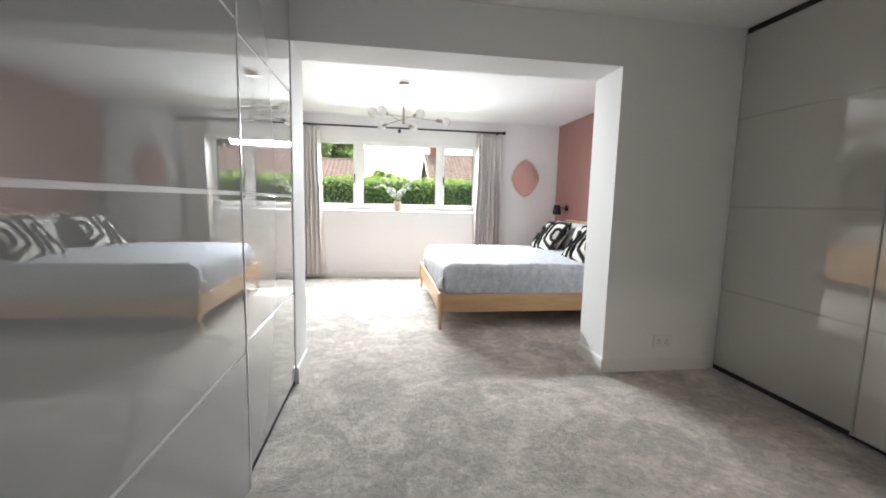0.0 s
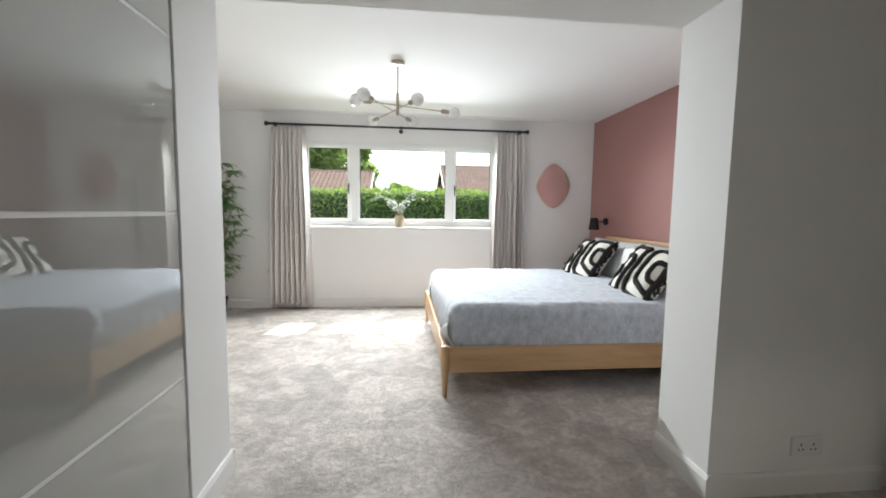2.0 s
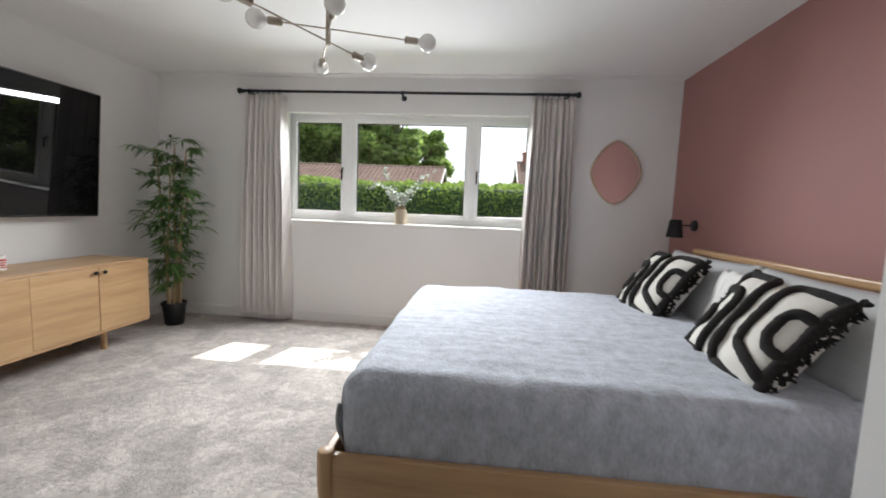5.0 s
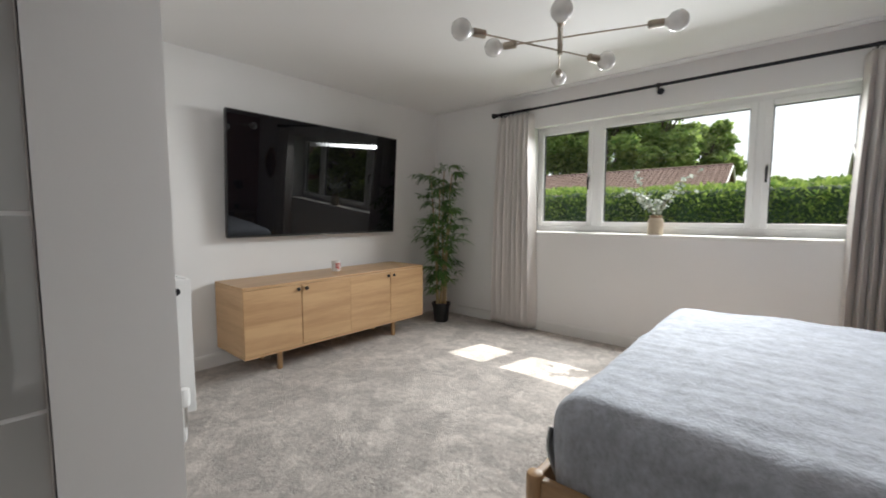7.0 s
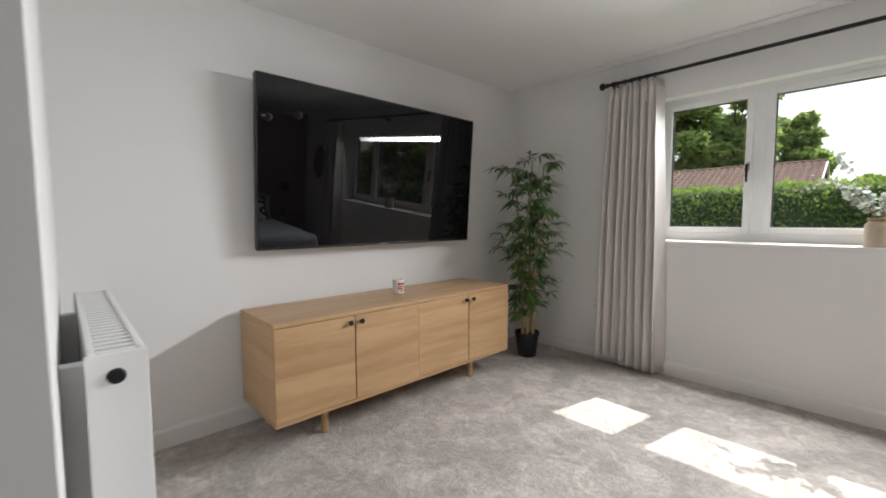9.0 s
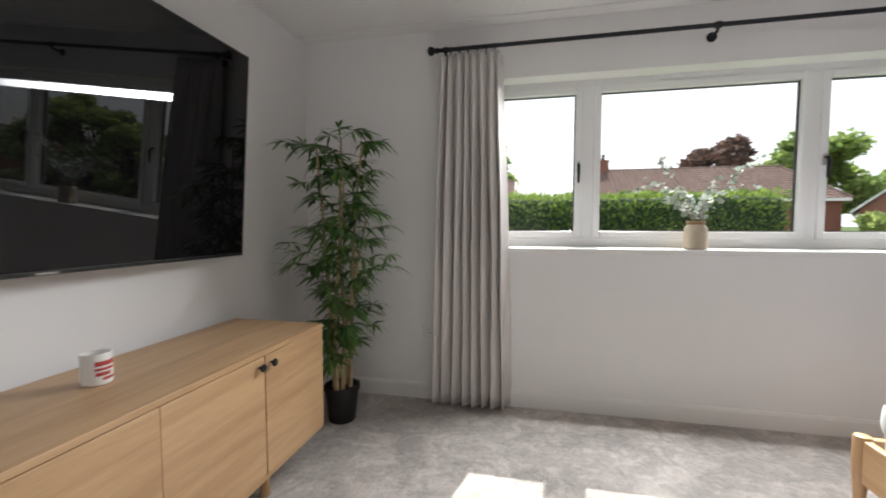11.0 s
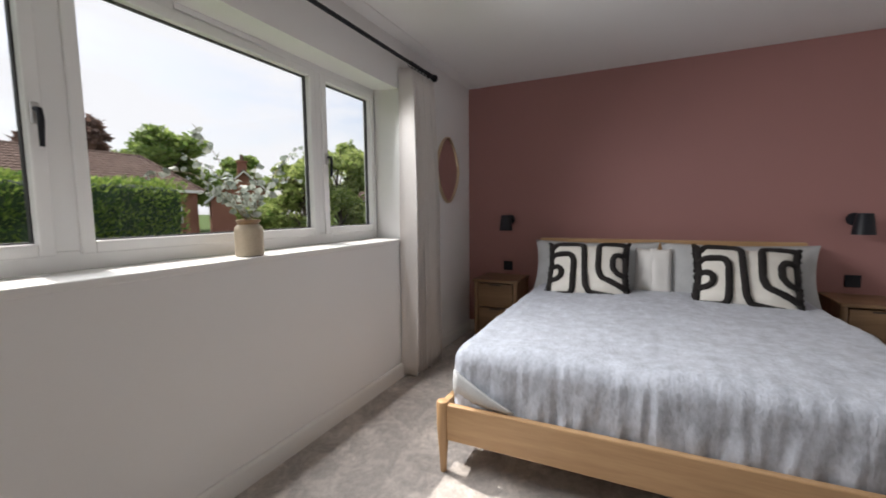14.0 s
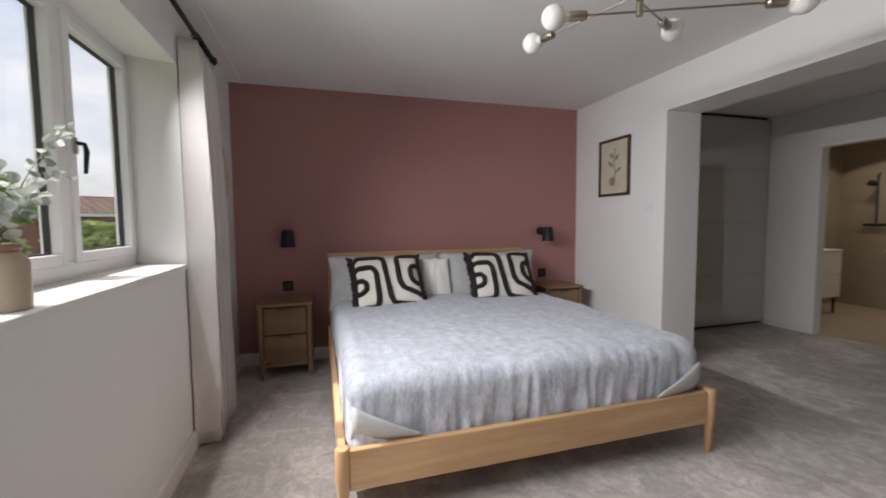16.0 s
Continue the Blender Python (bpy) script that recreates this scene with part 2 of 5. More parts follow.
M_BAMBOO = mat("bamboo_cane", (0.45, 0.33, 0.18), 0.5, var=0.2, scale=15)
M_BAMLEAF = leafy("bamboo_leaf", (0.05, 0.125, 0.035), (0.19, 0.33, 0.09), 0.4, 0.30, 0.3)
M_POT = mat("black_plastic_pot", (0.012, 0.012, 0.014), 0.45)
M_SOIL = mat("dark_soil", (0.05, 0.035, 0.025), 0.95, var=0.4, scale=40, bump=0.8)
M_BULB = mat("frosted_white_bulb", (0.78, 0.77, 0.74), 0.2, var=0.03, scale=20, coat=0.5)
M_RAD = mat("white_radiator_enamel", (0.80, 0.80, 0.79), 0.3, var=0.01)
M_MIRROR = mat("silvered_mirror", (0.86, 0.85, 0.84), 0.02, 1.0, var=0.0)
M_CERAMIC = mat("white_ceramic", (0.78, 0.76, 0.73), 0.3, var=0.03, scale=20)
M_RED = mat("red_print", (0.45, 0.06, 0.05), 0.5)
M_PAPER = mat("aged_print_paper", (0.60, 0.55, 0.44), 0.8, var=0.08, scale=12)
M_PRINTGREEN = mat("faded_green_ink", (0.22, 0.24, 0.14), 0.8, var=0.2, scale=30)
M_PRINTBROWN = mat("faded_brown_ink", (0.33, 0.25, 0.15), 0.8, var=0.2, scale=30)
M_FRAME = mat("dark_walnut_frame", (0.05, 0.028, 0.018), 0.4, var=0.2, scale=25)
M_TILE = mat("beige_wall_tile", (0.33, 0.28, 0.21), 0.2, var=0.08, scale=3, bump=0.03)
M_BATHFLOOR = mat("beige_floor_tile", (0.42, 0.35, 0.27), 0.35, var=0.06, scale=3)
M_GRASS = mat("lawn", (0.08, 0.12, 0.04), 0.9, var=0.3, scale=2, bump=0.6, bscale=60, spec=0.05)
M_HEDGE = leafy("hedge_leaf", (0.075, 0.15, 0.04), (0.33, 0.43, 0.10), 0.6, 0.5, 0.15)
# dark green with the shade between the hedge sprays put into the colour
M_HEDGESHADE = mat("hedge_shade_core", (0.025, 0.05, 0.018), 0.9, var=0.4, scale=6, bump=0.8, bscale=40)
M_TREELEAF = leafy("tree_leaf", (0.12, 0.21, 0.055), (0.40, 0.51, 0.15), 0.6, 0.58, 0.15)
M_COPPER = leafy("copper_leaf", (0.09, 0.055, 0.045), (0.22, 0.14, 0.11), 0.6, 0.35, 0.1)
M_SHRUB = leafy("shrub_leaf", (0.16, 0.24, 0.06), (0.54, 0.61, 0.22), 0.6, 0.5, 0.15)
M_BARK = mat("bark", (0.10, 0.075, 0.055), 0.9, var=0.3, scale=10, bump=0.8, bscale=30)
M_BRICK = mat("red_brick", (0.26, 0.12, 0.09), 0.9, var=0.25, scale=12, bump=0.4, bscale=30, spec=0.08)
M_ROOFTILE = mat("clay_roof_tile", (0.19, 0.135, 0.115), 0.9, var=0.35, scale=3, bump=0.3, bscale=25, spec=0.05)
M_FASCIA = mat("white_fascia", (0.75, 0.75, 0.74), 0.5)


# ---- building helpers ----
def part(name, bm, material, parent=None, label="", smooth=False, angle=40):
    me = bpy.data.meshes.new(name)
    bmesh.ops.recalc_face_normals(bm, faces=bm.faces[:])
    bm.to_mesh(me)
    bm.free()
    me.materials.append(material)
    if smooth:
        me.polygons.foreach_set("use_smooth", [True] * len(me.polygons))
        me.set_sharp_from_angle(angle=radians(angle))
    ob = new(name, me)
    if parent:
        ob.parent = parent
    if label:
        ob["label"] = label
    return ob


def thing(name, loc, label, category, group="", kind="", rz=0.0):
    ob = new(name)
    ob.empty_display_size = 0.1
    ob.location = loc
    ob.rotation_euler = (0, 0, radians(rz))
    return tagged(ob, label, category, group, kind)


def box(bm, x0, x1, y0, y1, z0, z1, bevel=0.0, seg=2):
    r = bmesh.ops.create_cube(bm, size=1)
    for v in r["verts"]:
        v.co = Vector(((x0 + x1) / 2 + v.co.x * (x1 - x0), (y0 + y1) / 2 + v.co.y * (y1 - y0), (z0 + z1) / 2 + v.co.z * (z1 - z0)))
    if bevel:
        es = list({e for v in r["verts"] for e in v.link_edges})
        bmesh.ops.bevel(bm, geom=es, offset=bevel, segments=seg, affect="EDGES", profile=0.5)
    return bm


def boxb(*a, **k):
    return box(bmesh.new(), *a, **k)


def tube(bm, pts, radii, seg=12, cap=True):
    """A round bar through the points, with a radius at each."""
    pts = [Vector(p) for p in pts]
    if not hasattr(radii, "__len__"):
        radii = [radii] * len(pts)
    rings = []
    for i, p in enumerate(pts):
        d = (pts[min(i + 1, len(pts) - 1)] - pts[max(i - 1, 0)]).normalized()
        a = d.orthogonal().normalized() if i == 0 else (a - d * a.dot(d)).normalized()
        b = d.cross(a)
        rings.append([bm.verts.new(p + radii[i] * (math.cos(2 * math.pi * k / seg) * a + math.sin(2 * math.pi * k / seg) * b)) for k in range(seg)])
    for r0, r1 in zip(rings, rings[1:]):
        for k in range(seg):
            bm.faces.new((r0[k], r0[(k + 1) % seg], r1[(k + 1) % seg], r1[k]))
    if cap:
        bm.faces.new(rings[0][::-1])
        bm.faces.new(rings[-1])
    return bm


def tubeb(*a, **k):
    return tube(bmesh.new(), *a, **k)


def lathe(bm, profile, center=(0, 0, 0), seg=32):
    """A turned shape about z from (radius, height) pairs."""
    c = Vector(center)
    rings = []
    for r, z in profile:
        rings.append([bm.verts.new(c + Vector((max(r, 1e-4) * math.cos(2 * math.pi * k / seg), max(r, 1e-4) * math.sin(2 * math.pi * k / seg), z))) for k in range(seg)])
    for r0, r1 in zip(rings, rings[1:]):
        for k in range(seg):
            bm.faces.new((r0[k], r0[(k + 1) % seg], r1[(k + 1) % seg], r1[k]))
    bm.faces.new(rings[0][::-1])
    bm.faces.new(rings[-1])
    return bm


def latheb(*a, **k):
    return lathe(bmesh.new(), *a, **k)


def ball(bm, c, r, u=20, v=12, squash=1.0):
    bmesh.ops.create_uvsphere(bm, u_segments=u, v_segments=v, radius=r, matrix=Matrix.Translation(c) @ Matrix.Diagonal((1, 1, squash, 1)))
    return bm


def structure(name, bm, material, label, category):
    return tagged(part(name, bm, material), label, category, kind="structure")


# ---- the rooms ----
X0, X1, Y0, Y1, H = -2.18, 2.84, 3.07, 6.41, 2.40       # bedroom
YS, OX0, OX1, OH = 2.725, -0.44, 1.655, 2.095             # wall with the wide opening
WX0, WX1, WZ0, WZ1, YW = -0.838, 1.524, 1.02, 2.07, 6.742  # window opening at the room's side
FX0, FX1, FZ0, FZ1 = -0.94, 1.607, 1.02, 2.125            # and at the frame: the reveal is splayed
DX0, DX1, DY0 = -1.08, 3.14, 0.71                         # dressing area behind the wardrobes
LX1, LY0 = 1.27, -1.30                                    # lobby
BX1, BY0 = 3.05, -1.50                                    # bathroom

structure("floor", boxb(X0 - 0.3, 3.3, BY0 - 0.1, YW, -0.31, 0.0), M_CARPET, "pale grey-beige deep-pile fitted carpet", "carpet")

bm = bmesh.new()
grid = []
for y, x0, x1, z0, z1 in ((Y1, WX0, WX1, WZ0 - 0.03, WZ1), (YW, FX0, FX1, FZ0 - 0.03, FZ1)):
    outer = [bm.verts.new((x, y, z)) for x, z in ((X0 - 0.3, 0), (X1 + 0.3, 0), (X1 + 0.3, H), (X0 - 0.3, H))]
    inner = [bm.verts.new((x, y, z)) for x, z in ((x0, z0), (x1, z0), (x1, z1), (x0, z1))]
    grid.append((outer, inner))
    for k in range(4):
        bm.faces.new((outer[k], outer[(k + 1) % 4], inner[(k + 1) % 4], inner[k]))
for k in range(4):
    for s in (0, 1):
        bm.faces.new((grid[0][s][k], grid[0][s][(k + 1) % 4], grid[1][s][(k + 1) % 4], grid[1][s][k]))
structure("wall_north", bm, M_WALL, "white painted wall with a wide window opening", "wall")
structure("wall_north_lintel", boxb(X0 - 0.3, X1 + 0.3, YW, YW + 0.10, FZ1, H), M_BRICK, "brick lintel course over the window outside", "wall")
structure("wall_west", boxb(X0 - 0.3, X0, YS, Y1, 0, H), M_WALL, "white painted bedroom wall behind the television", "wall")
structure("wall_east", boxb(X1, X1 + 0.3, Y0, Y1, 0, H), M_PINK, "dusky pink painted wall behind the bed", "wall")
bm = bmesh.new()
box(bm, X0, OX0, YS, Y0, 0, H)
box(bm, OX1, X1 + 0.3, YS, Y0, 0, H)
box(bm, OX0, OX1, YS, Y0, OH, H)
structure("wall_south", bm, M_WALL, "thick white wall with a wide square opening", "wall")
structure("wall_dressing_west", boxb(DX0 - 0.12, DX0, LY0, YS, 0, H), M_WALL, "plain white wall behind the wardrobe", "wall")
structure("wall_dressing_east", boxb(DX1, DX1 + 0.12, DY0, YS, 0, H), M_WALL, "plain white wall behind the wardrobe", "wall")
bm = bmesh.new()
DOX0, DOX1, DOH = 1.34, 1.99, 1.97
box(bm, LX1, DOX0, DY0 - 0.1, DY0, 0, H)
box(bm, DOX1, BX1 + 0.1, DY0 - 0.1, DY0, 0, H)
box(bm, DOX0, DOX1, DY0 - 0.1, DY0, DOH, H)
structure("wall_bathroom_north", bm, M_WALL, "white wall with the bathroom doorway", "wall")
structure("wall_lobby_east", boxb(LX1 - 0.1, LX1, LY0, DY0, 0, H), M_WALL, "plain white lobby wall", "wall")
structure("wall_lobby_south", boxb(DX0 - 0.12, LX1, LY0 - 0.1, LY0, 0, H), M_WALL, "plain white lobby wall", "wall")
structure("wall_bathroom_east", boxb(BX1, BX1 + 0.1, BY0, DY0 - 0.1, 0, H), M_TILE, "beige tiled bathroom wall", "wall")
structure("wall_bathroom_west", boxb(LX1 + 0.002, LX1 + 0.1, BY0, DY0 - 0.1, 0, H), M_TILE, "beige tiled bathroom wall", "wall")
structure("ceiling", boxb(X0 - 0.3, 3.3, BY0 - 0.1, YW, H, H + 0.12), M_CEIL, "white painted plaster ceiling", "ceiling")
structure("ceiling_bead", boxb(X0, X1, Y1 - 0.115, Y1 - 0.095, H - 0.008, H - 0.0005, 0.003), M_CEIL, "thin plaster ridge along the ceiling edge", "trim")


def baseboard(pts, name="baseboard"):
    """Skirting along the floor through plan points; the room lies to the left of the way."""
    for (ax, ay), (bx, by) in zip(pts, pts[1:]):
        d = Vector((bx - ax, by - ay, 0))
        nrm = Vector((-d.y, d.x, 0)).normalized()
        bm = bmesh.new()
        prof = [(0.0, 0.0), (0.016, 0.0), (0.016, 0.088), (0.009, 0.104), (0.0, 0.104)]
        rings = [[bm.verts.new(Vector((px, py, 0)) + nrm * t + Vector((0, 0, z))) for t, z in prof] for px, py in ((ax, ay), (bx, by))]
        for k in range(len(prof)):
            bm.faces.new((rings[0][k], rings[0][(k + 1) % 5], rings[1][(k + 1) % 5], rings[1][k]))
        bm.faces.new(rings[0])
        bm.faces.new(rings[1][::-1])
        structure(name, bm, M_TRIM, "white painted wooden skirting board", "baseboard")


baseboard([(X1, Y0), (X1, Y1), (X0, Y1), (X0, Y0), (OX0 + 0.016, Y0)])
baseboard([(OX0, Y0), (OX0, YS)])
baseboard([(OX1, YS - 0.016), (OX1, Y0)])
baseboard([(OX1 - 0.016, Y0), (X1, Y0)])
baseboard([(2.49, YS), (OX1, YS)])
baseboard([(DOX1 + 0.06, DY0), (2.5, DY0)])


# ---- window ----
win = thing("window_1", (0, 0, 0), "wide white three-light casement window with clear glass", "window", kind="structure")
FY0, FY1 = 6.665, 6.735
bm = bmesh.new()
box(bm, FX0, FX0 + 0.055, FY0, FY1, FZ0, FZ1, 0.004)
box(bm, FX1 - 0.055, FX1, FY0, FY1, FZ0, FZ1, 0.004)
box(bm, FX0 + 0.055, FX1 - 0.055, FY0, FY1, FZ0, FZ0 + 0.07, 0.004)
box(bm, FX0 + 0.055, FX1 - 0.055, FY0, FY1, FZ1 - 0.06, FZ1, 0.004)
MULL = ((-0.330, -0.243), (0.957, 1.024))
for a, b in MULL:
    box(bm, a, b, FY0, FY1, FZ0 + 0.07, FZ1 - 0.06, 0.004)
part("window_frame", bm, M_UPVC, win)


def sash(x0, x1, z0, z1, handle_x):
    bm = bmesh.new()
    w, y0, y1 = 0.045, FY0 - 0.012, FY1 - 0.012
    for a in ((x0, x0 + w, z0, z1), (x1 - w, x1, z0, z1), (x0 + w, x1 - w, z0, z0 + w), (x0 + w, x1 - w, z1 - w, z1)):
        box(bm, a[0], a[1], y0, y1, a[2], a[3], 0.006)
    s = part("sash", bm, M_UPVC, win)
    bm = bmesh.new()
    g = 0.006
    X, Z = (x0 + w, x1 - w), (z0 + w, z1 - w)
    for a in ((X[0], X[0] + g, Z[0], Z[1]), (X[1] - g, X[1], Z[0], Z[1]), (X[0] + g, X[1] - g, Z[0], Z[0] + g), (X[0] + g, X[1] - g, Z[1] - g, Z[1])):
        box(bm, a[0], a[1], y0 + 0.036, y1 - 0.014, a[2], a[3])
    part("glazing_seal", bm, M_SEAL, s)
    bm = bmesh.new()
    bm.faces.new([bm.verts.new(v) for v in ((X[0] + g, FY0 + 0.043, Z[0] + g), (X[1] - g, FY0 + 0.043, Z[0] + g), (X[1] - g, FY0 + 0.043, Z[1] - g), (X[0] + g, FY0 + 0.043, Z[1] - g))])
    p = part("pane", bm, M_PANE, s)
    if p.data.polygons[0].normal.y > 0:
        p.data.flip_normals()
    p.visible_shadow = False
    if handle_x is not None:
        zc = 1.55
        bm = boxb(handle_x - 0.012, handle_x + 0.012, y0 - 0.012, y0, zc - 0.035, zc + 0.035, 0.005)
        h = part("window_handle", bm, M_CHROME, s, "dark steel casement handle")
        bm = tubeb([(handle_x, y0 - 0.01, zc + 0.012), (handle_x, y0 - 0.036, zc + 0.008), (handle_x, y0 - 0.042, zc - 0.02), (handle_x, y0 - 0.034, zc - 0.11)], [0.009, 0.009, 0.010, 0.007], 10)
        part("lever", bm, M_DARKMETAL, h)


SZ0, SZ1 = 1.077, 2.071
sash(-0.893, -0.320, SZ0, SZ1, -0.345)
sash(-0.251, 0.965, SZ0, SZ1, None)
sash(1.016, 1.572, SZ0, SZ1, 1.041)
bm = boxb(0.14, 0.61, FY0 - 0.010, FY0 - 0.0005, FZ1 - 0.045, FZ1 - 0.015, 0.004)
part("trickle_vent", bm, M_UPVC, win)
bm = boxb(WX0 - 0.006, WX1 + 0.006, Y1 - 0.012, Y1 - 0.001, WZ0 - 0.03, WZ0, 0.005)
v = [bm.verts.new(p) for z in (WZ0 - 0.03, WZ0 - 0.0002) for p in ((WX0 + 0.001, Y1 - 0.006, z), (WX1 - 0.001, Y1 - 0.006, z), (FX1 - 0.02, FY0 + 0.001, z), (FX0 + 0.02, FY0 + 0.001, z))]
for q in ((0, 1, 2, 3), (4, 5, 6, 7), (0, 1, 5, 4), (1, 2, 6, 5), (2, 3, 7, 6), (3, 0, 4, 7)):
    bm.faces.new([v[i] for i in q])
part("window_sill", bm, M_TRIM, win, "white painted sill board with a worn edge")


# ---- wardrobes ----
def wardrobe(name, face, side, y_from, y_to, joint, front_near, gloss, label):
    """Sliding-door wardrobe. side: +1 when its doors face +x."""
    w = thing(name, (face, (y_from + y_to) / 2, 0), label, "wardrobe")
    o, s = w.location, side
    def slab(n, x0, x1, y0, y1, z0, z1, m, par, bev=0.0, lab=""):
        xs = sorted((s * x0, s * x1))
        return part(n, boxb(xs[0], xs[1], y0 - o.y, y1 - o.y, z0, z1, bev), m, par, lab)
    slab("body", -0.60, -0.075, y_from, y_to, 0.02, 2.36, M_TRIM, w)
    slab("track", -0.075, -0.03, y_from, y_to, 0.0, 0.03, M_SHADOWGAP, w, 0, "dark bottom track")
    slab("track", -0.075, -0.03, y_from, y_to, 2.362, 2.398, M_SHADOWGAP, w, 0, "dark top track")
    doors = [(joint - 0.03, y_to, -0.025), (y_from, joint, front_near)]
    for (a, b, f) in doors:
        d = slab("door", f - 0.022, f - 0.003, a + 0.001, b - 0.001, 0.032, 2.36, M_STRIP if side > 0 else M_ALU, w, 0.002)
        edges = [0.035, 0.60, 1.195, 1.795, 2.357]
        for z0, z1 in zip(edges, edges[1:]):
            slab("glass_panel", f - 0.004, f, a + 0.006, b - 0.006, z0 + 0.007, z1 - 0.007, gloss, d, 0.0006)
        if b == joint:
            slab("edge_profile", f - 0.024, f + 0.003, b - 0.0005, b + 0.010, 0.032, 2.36, M_STRIP if side > 0 else M_ALU, d, 0.002, "slim pale metal door edge")
    return w


wardrobe("wardrobe", -0.42, 1, 0.70, 2.723, 1.705, 0.012, M_GLOSS_L, "full-height sliding wardrobe with glossy grey glass doors")
wardrobe("wardrobe", 2.515, -1, 0.715, 2.723, 1.775, 0.010, M_GLOSS_R, "full-height sliding wardrobe with glossy taupe doors")
structure("wall_wardrobe_end", boxb(DX0, -0.44, 0.58, 0.68, 0, H), M_WALL, "plain white wall beside the wardrobe", "wall")


# ---- bed ----
BX, BXH, BYS, BYN = 0.60, 2.715, 3.74, 5.685     # foot, head, south and north sides
bed = thing("bed", ((BX + BXH) / 2, (BYS + BYN) / 2, 0), "wide oak bed frame with tapered legs on the carpet", "bed")
O = bed.location


def at_bed(bm):
    bmesh.ops.translate(bm, verts=bm.verts[:], vec=-O)
    return bm


def leg_post(x, y, top):
    bm = latheb([(0.012, 0.0), (0.015, 0.004), (0.021, 0.12), (0.028, 0.20), (0.030, 0.24), (0.030, top - 0.012), (0.026, top - 0.003), (0.018, top)], (x, y, 0), 20)
    part("leg", at_bed(bm), M_OAK_Z, bed, smooth=True)


leg_post(BX + 0.03, BYS + 0.03, 0.347)
leg_post(BX + 0.03, BYN - 0.03, 0.347)
part("foot_rail", at_bed(boxb(BX + 0.014, BX + 0.046, BYS + 0.055, BYN - 0.055, 0.165, 0.335, 0.006)), M_OAK_Y, bed)
part("side_rail", at_bed(boxb(BX + 0.055, BXH - 0.03, BYS + 0.014, BYS + 0.046, 0.165, 0.335, 0.006)), M_OAK_X, bed)
part("side_rail", at_bed(boxb(BX + 0.055, BXH - 0.03, BYN - 0.046, BYN - 0.014, 0.165, 0.335, 0.006)), M_OAK_X, bed)
for y0 in (BYS + 0.05, BYN - 0.08):
    part("headboard_post", at_bed(boxb(BXH - 0.03, BXH + 0.015, y0, y0 + 0.05, 0, 0.93, 0.008)), M_OAK_Z, bed)
part("headboard_panel", at_bed(boxb(BXH - 0.018, BXH + 0.004, BYS + 0.10, BYN - 0.08, 0.35, 0.925, 0.002)), M_OAK_Y, bed)
part("headboard_rail", at_bed(boxb(BXH - 0.036, BXH + 0.02, BYS + 0.045, BYN - 0.025, 0.928, 0.968, 0.010)), M_OAK_Y, bed)
for k in range(12):
    x = BX + 0.12 + k * 0.175
    part("slat", at_bed(boxb(x, x + 0.07, BYS + 0.05, BYN - 0.05, 0.20, 0.218, 0.003)), M_OAK_Y, bed)


def rounded(x0, x1, y0, y1, z0, z1, r, n, wrinkle):
    """A soft block: a box with a big edge radius, moved by a wrinkle function."""
    bm = bmesh.new()
    bmesh.ops.create_cube(bm, size=2)
    bmesh.ops.subdivide_edges(bm, edges=bm.edges[:], cuts=n, use_grid_fill=True)
    hx, hy, hz = (x1 - x0) / 2, (y1 - y0) / 2, (z1 - z0) / 2
    c = Vector(((x0 + x1) / 2, (y0 + y1) / 2, (z0 + z1) / 2))
    for v in bm.verts:
        p = Vector((v.co.x * hx, v.co.y * hy, v.co.z * hz))
        q = Vector((max(-hx + r, min(hx - r, p.x)), max(-hy + r, min(hy - r, p.y)), max(-hz + r, min(hz - r, p.z))))
        d = p - q
        if d.length > 1e-6:
            p = q + d.normalized() * r
        nn = (d.normalized() if d.length > 1e-6 else Vector((0, 0, 1)))
        v.co = c + p + nn * wrinkle(c + p, nn)
    return bm


m = thing("mattress", (1.66, 4.71, 0.218), "thick white mattress on the bed slats", "mattress")
part("mattress_body", rounded(-0.97, 0.97, -0.89, 0.89, 0.001, 0.25, 0.06, 12, lambda p, q: 0), M_WHITELINEN, m, smooth=True, angle=80)


def duvet_wrinkle(p, nn):
    w = 0.012 * noise.noise(Vector((p.x * 2.5, p.y * 2.5, p.z * 2)))
    w += 0.006 * noise.noise(Vector((p.x * 9, p.y * 5, p.z * 3)))
    w += 0.004 * noise.noise(Vector((p.x * 5, p.y * 22, p.z * 2 + 5)))
    side = 1 - max(0.0, nn.z)
    foot = max(0.0, -nn.x)
    low = max(0.0, min(1.0, (0.56 - p.z) / 0.16))
    w += 0.012 * low * foot * noise.noise(Vector((p.y * 11, p.z * 4 + p.y * 3, 3)))
    w += 0.008 * low * foot * noise.noise(Vector((p.y * 26, p.z * 5 + p.y * 8, 9)))
    w += 0.012 * low * max(0.0, abs(nn.y)) * noise.noise(Vector((p.x * 8, p.z * 4, 7)))
    drop = max(0.0, min(1.0, (0.595 - p.z) / 0.10))
    w += 0.007 * drop * foot * noise.noise(Vector((p.y * 38, p.z * 4 + p.y * 5, 14)))
    w += 0.005 * drop * foot * noise.noise(Vector((p.y * 62, p.z * 6, 21)))
    return w


dv = thing("duvet", (0, 0, 0.47), "silver-grey crushed-velvet duvet spread over the bed", "duvet")
bm = rounded(0.655, 2.64, 3.79, 5.637, 0.235, 0.605, 0.092, 140, duvet_wrinkle)
bmesh.ops.translate(bm, verts=bm.verts[:], vec=(0, 0, -0.47))
part("duvet_cover", bm, M_VELVET, dv, smooth=True, angle=90)


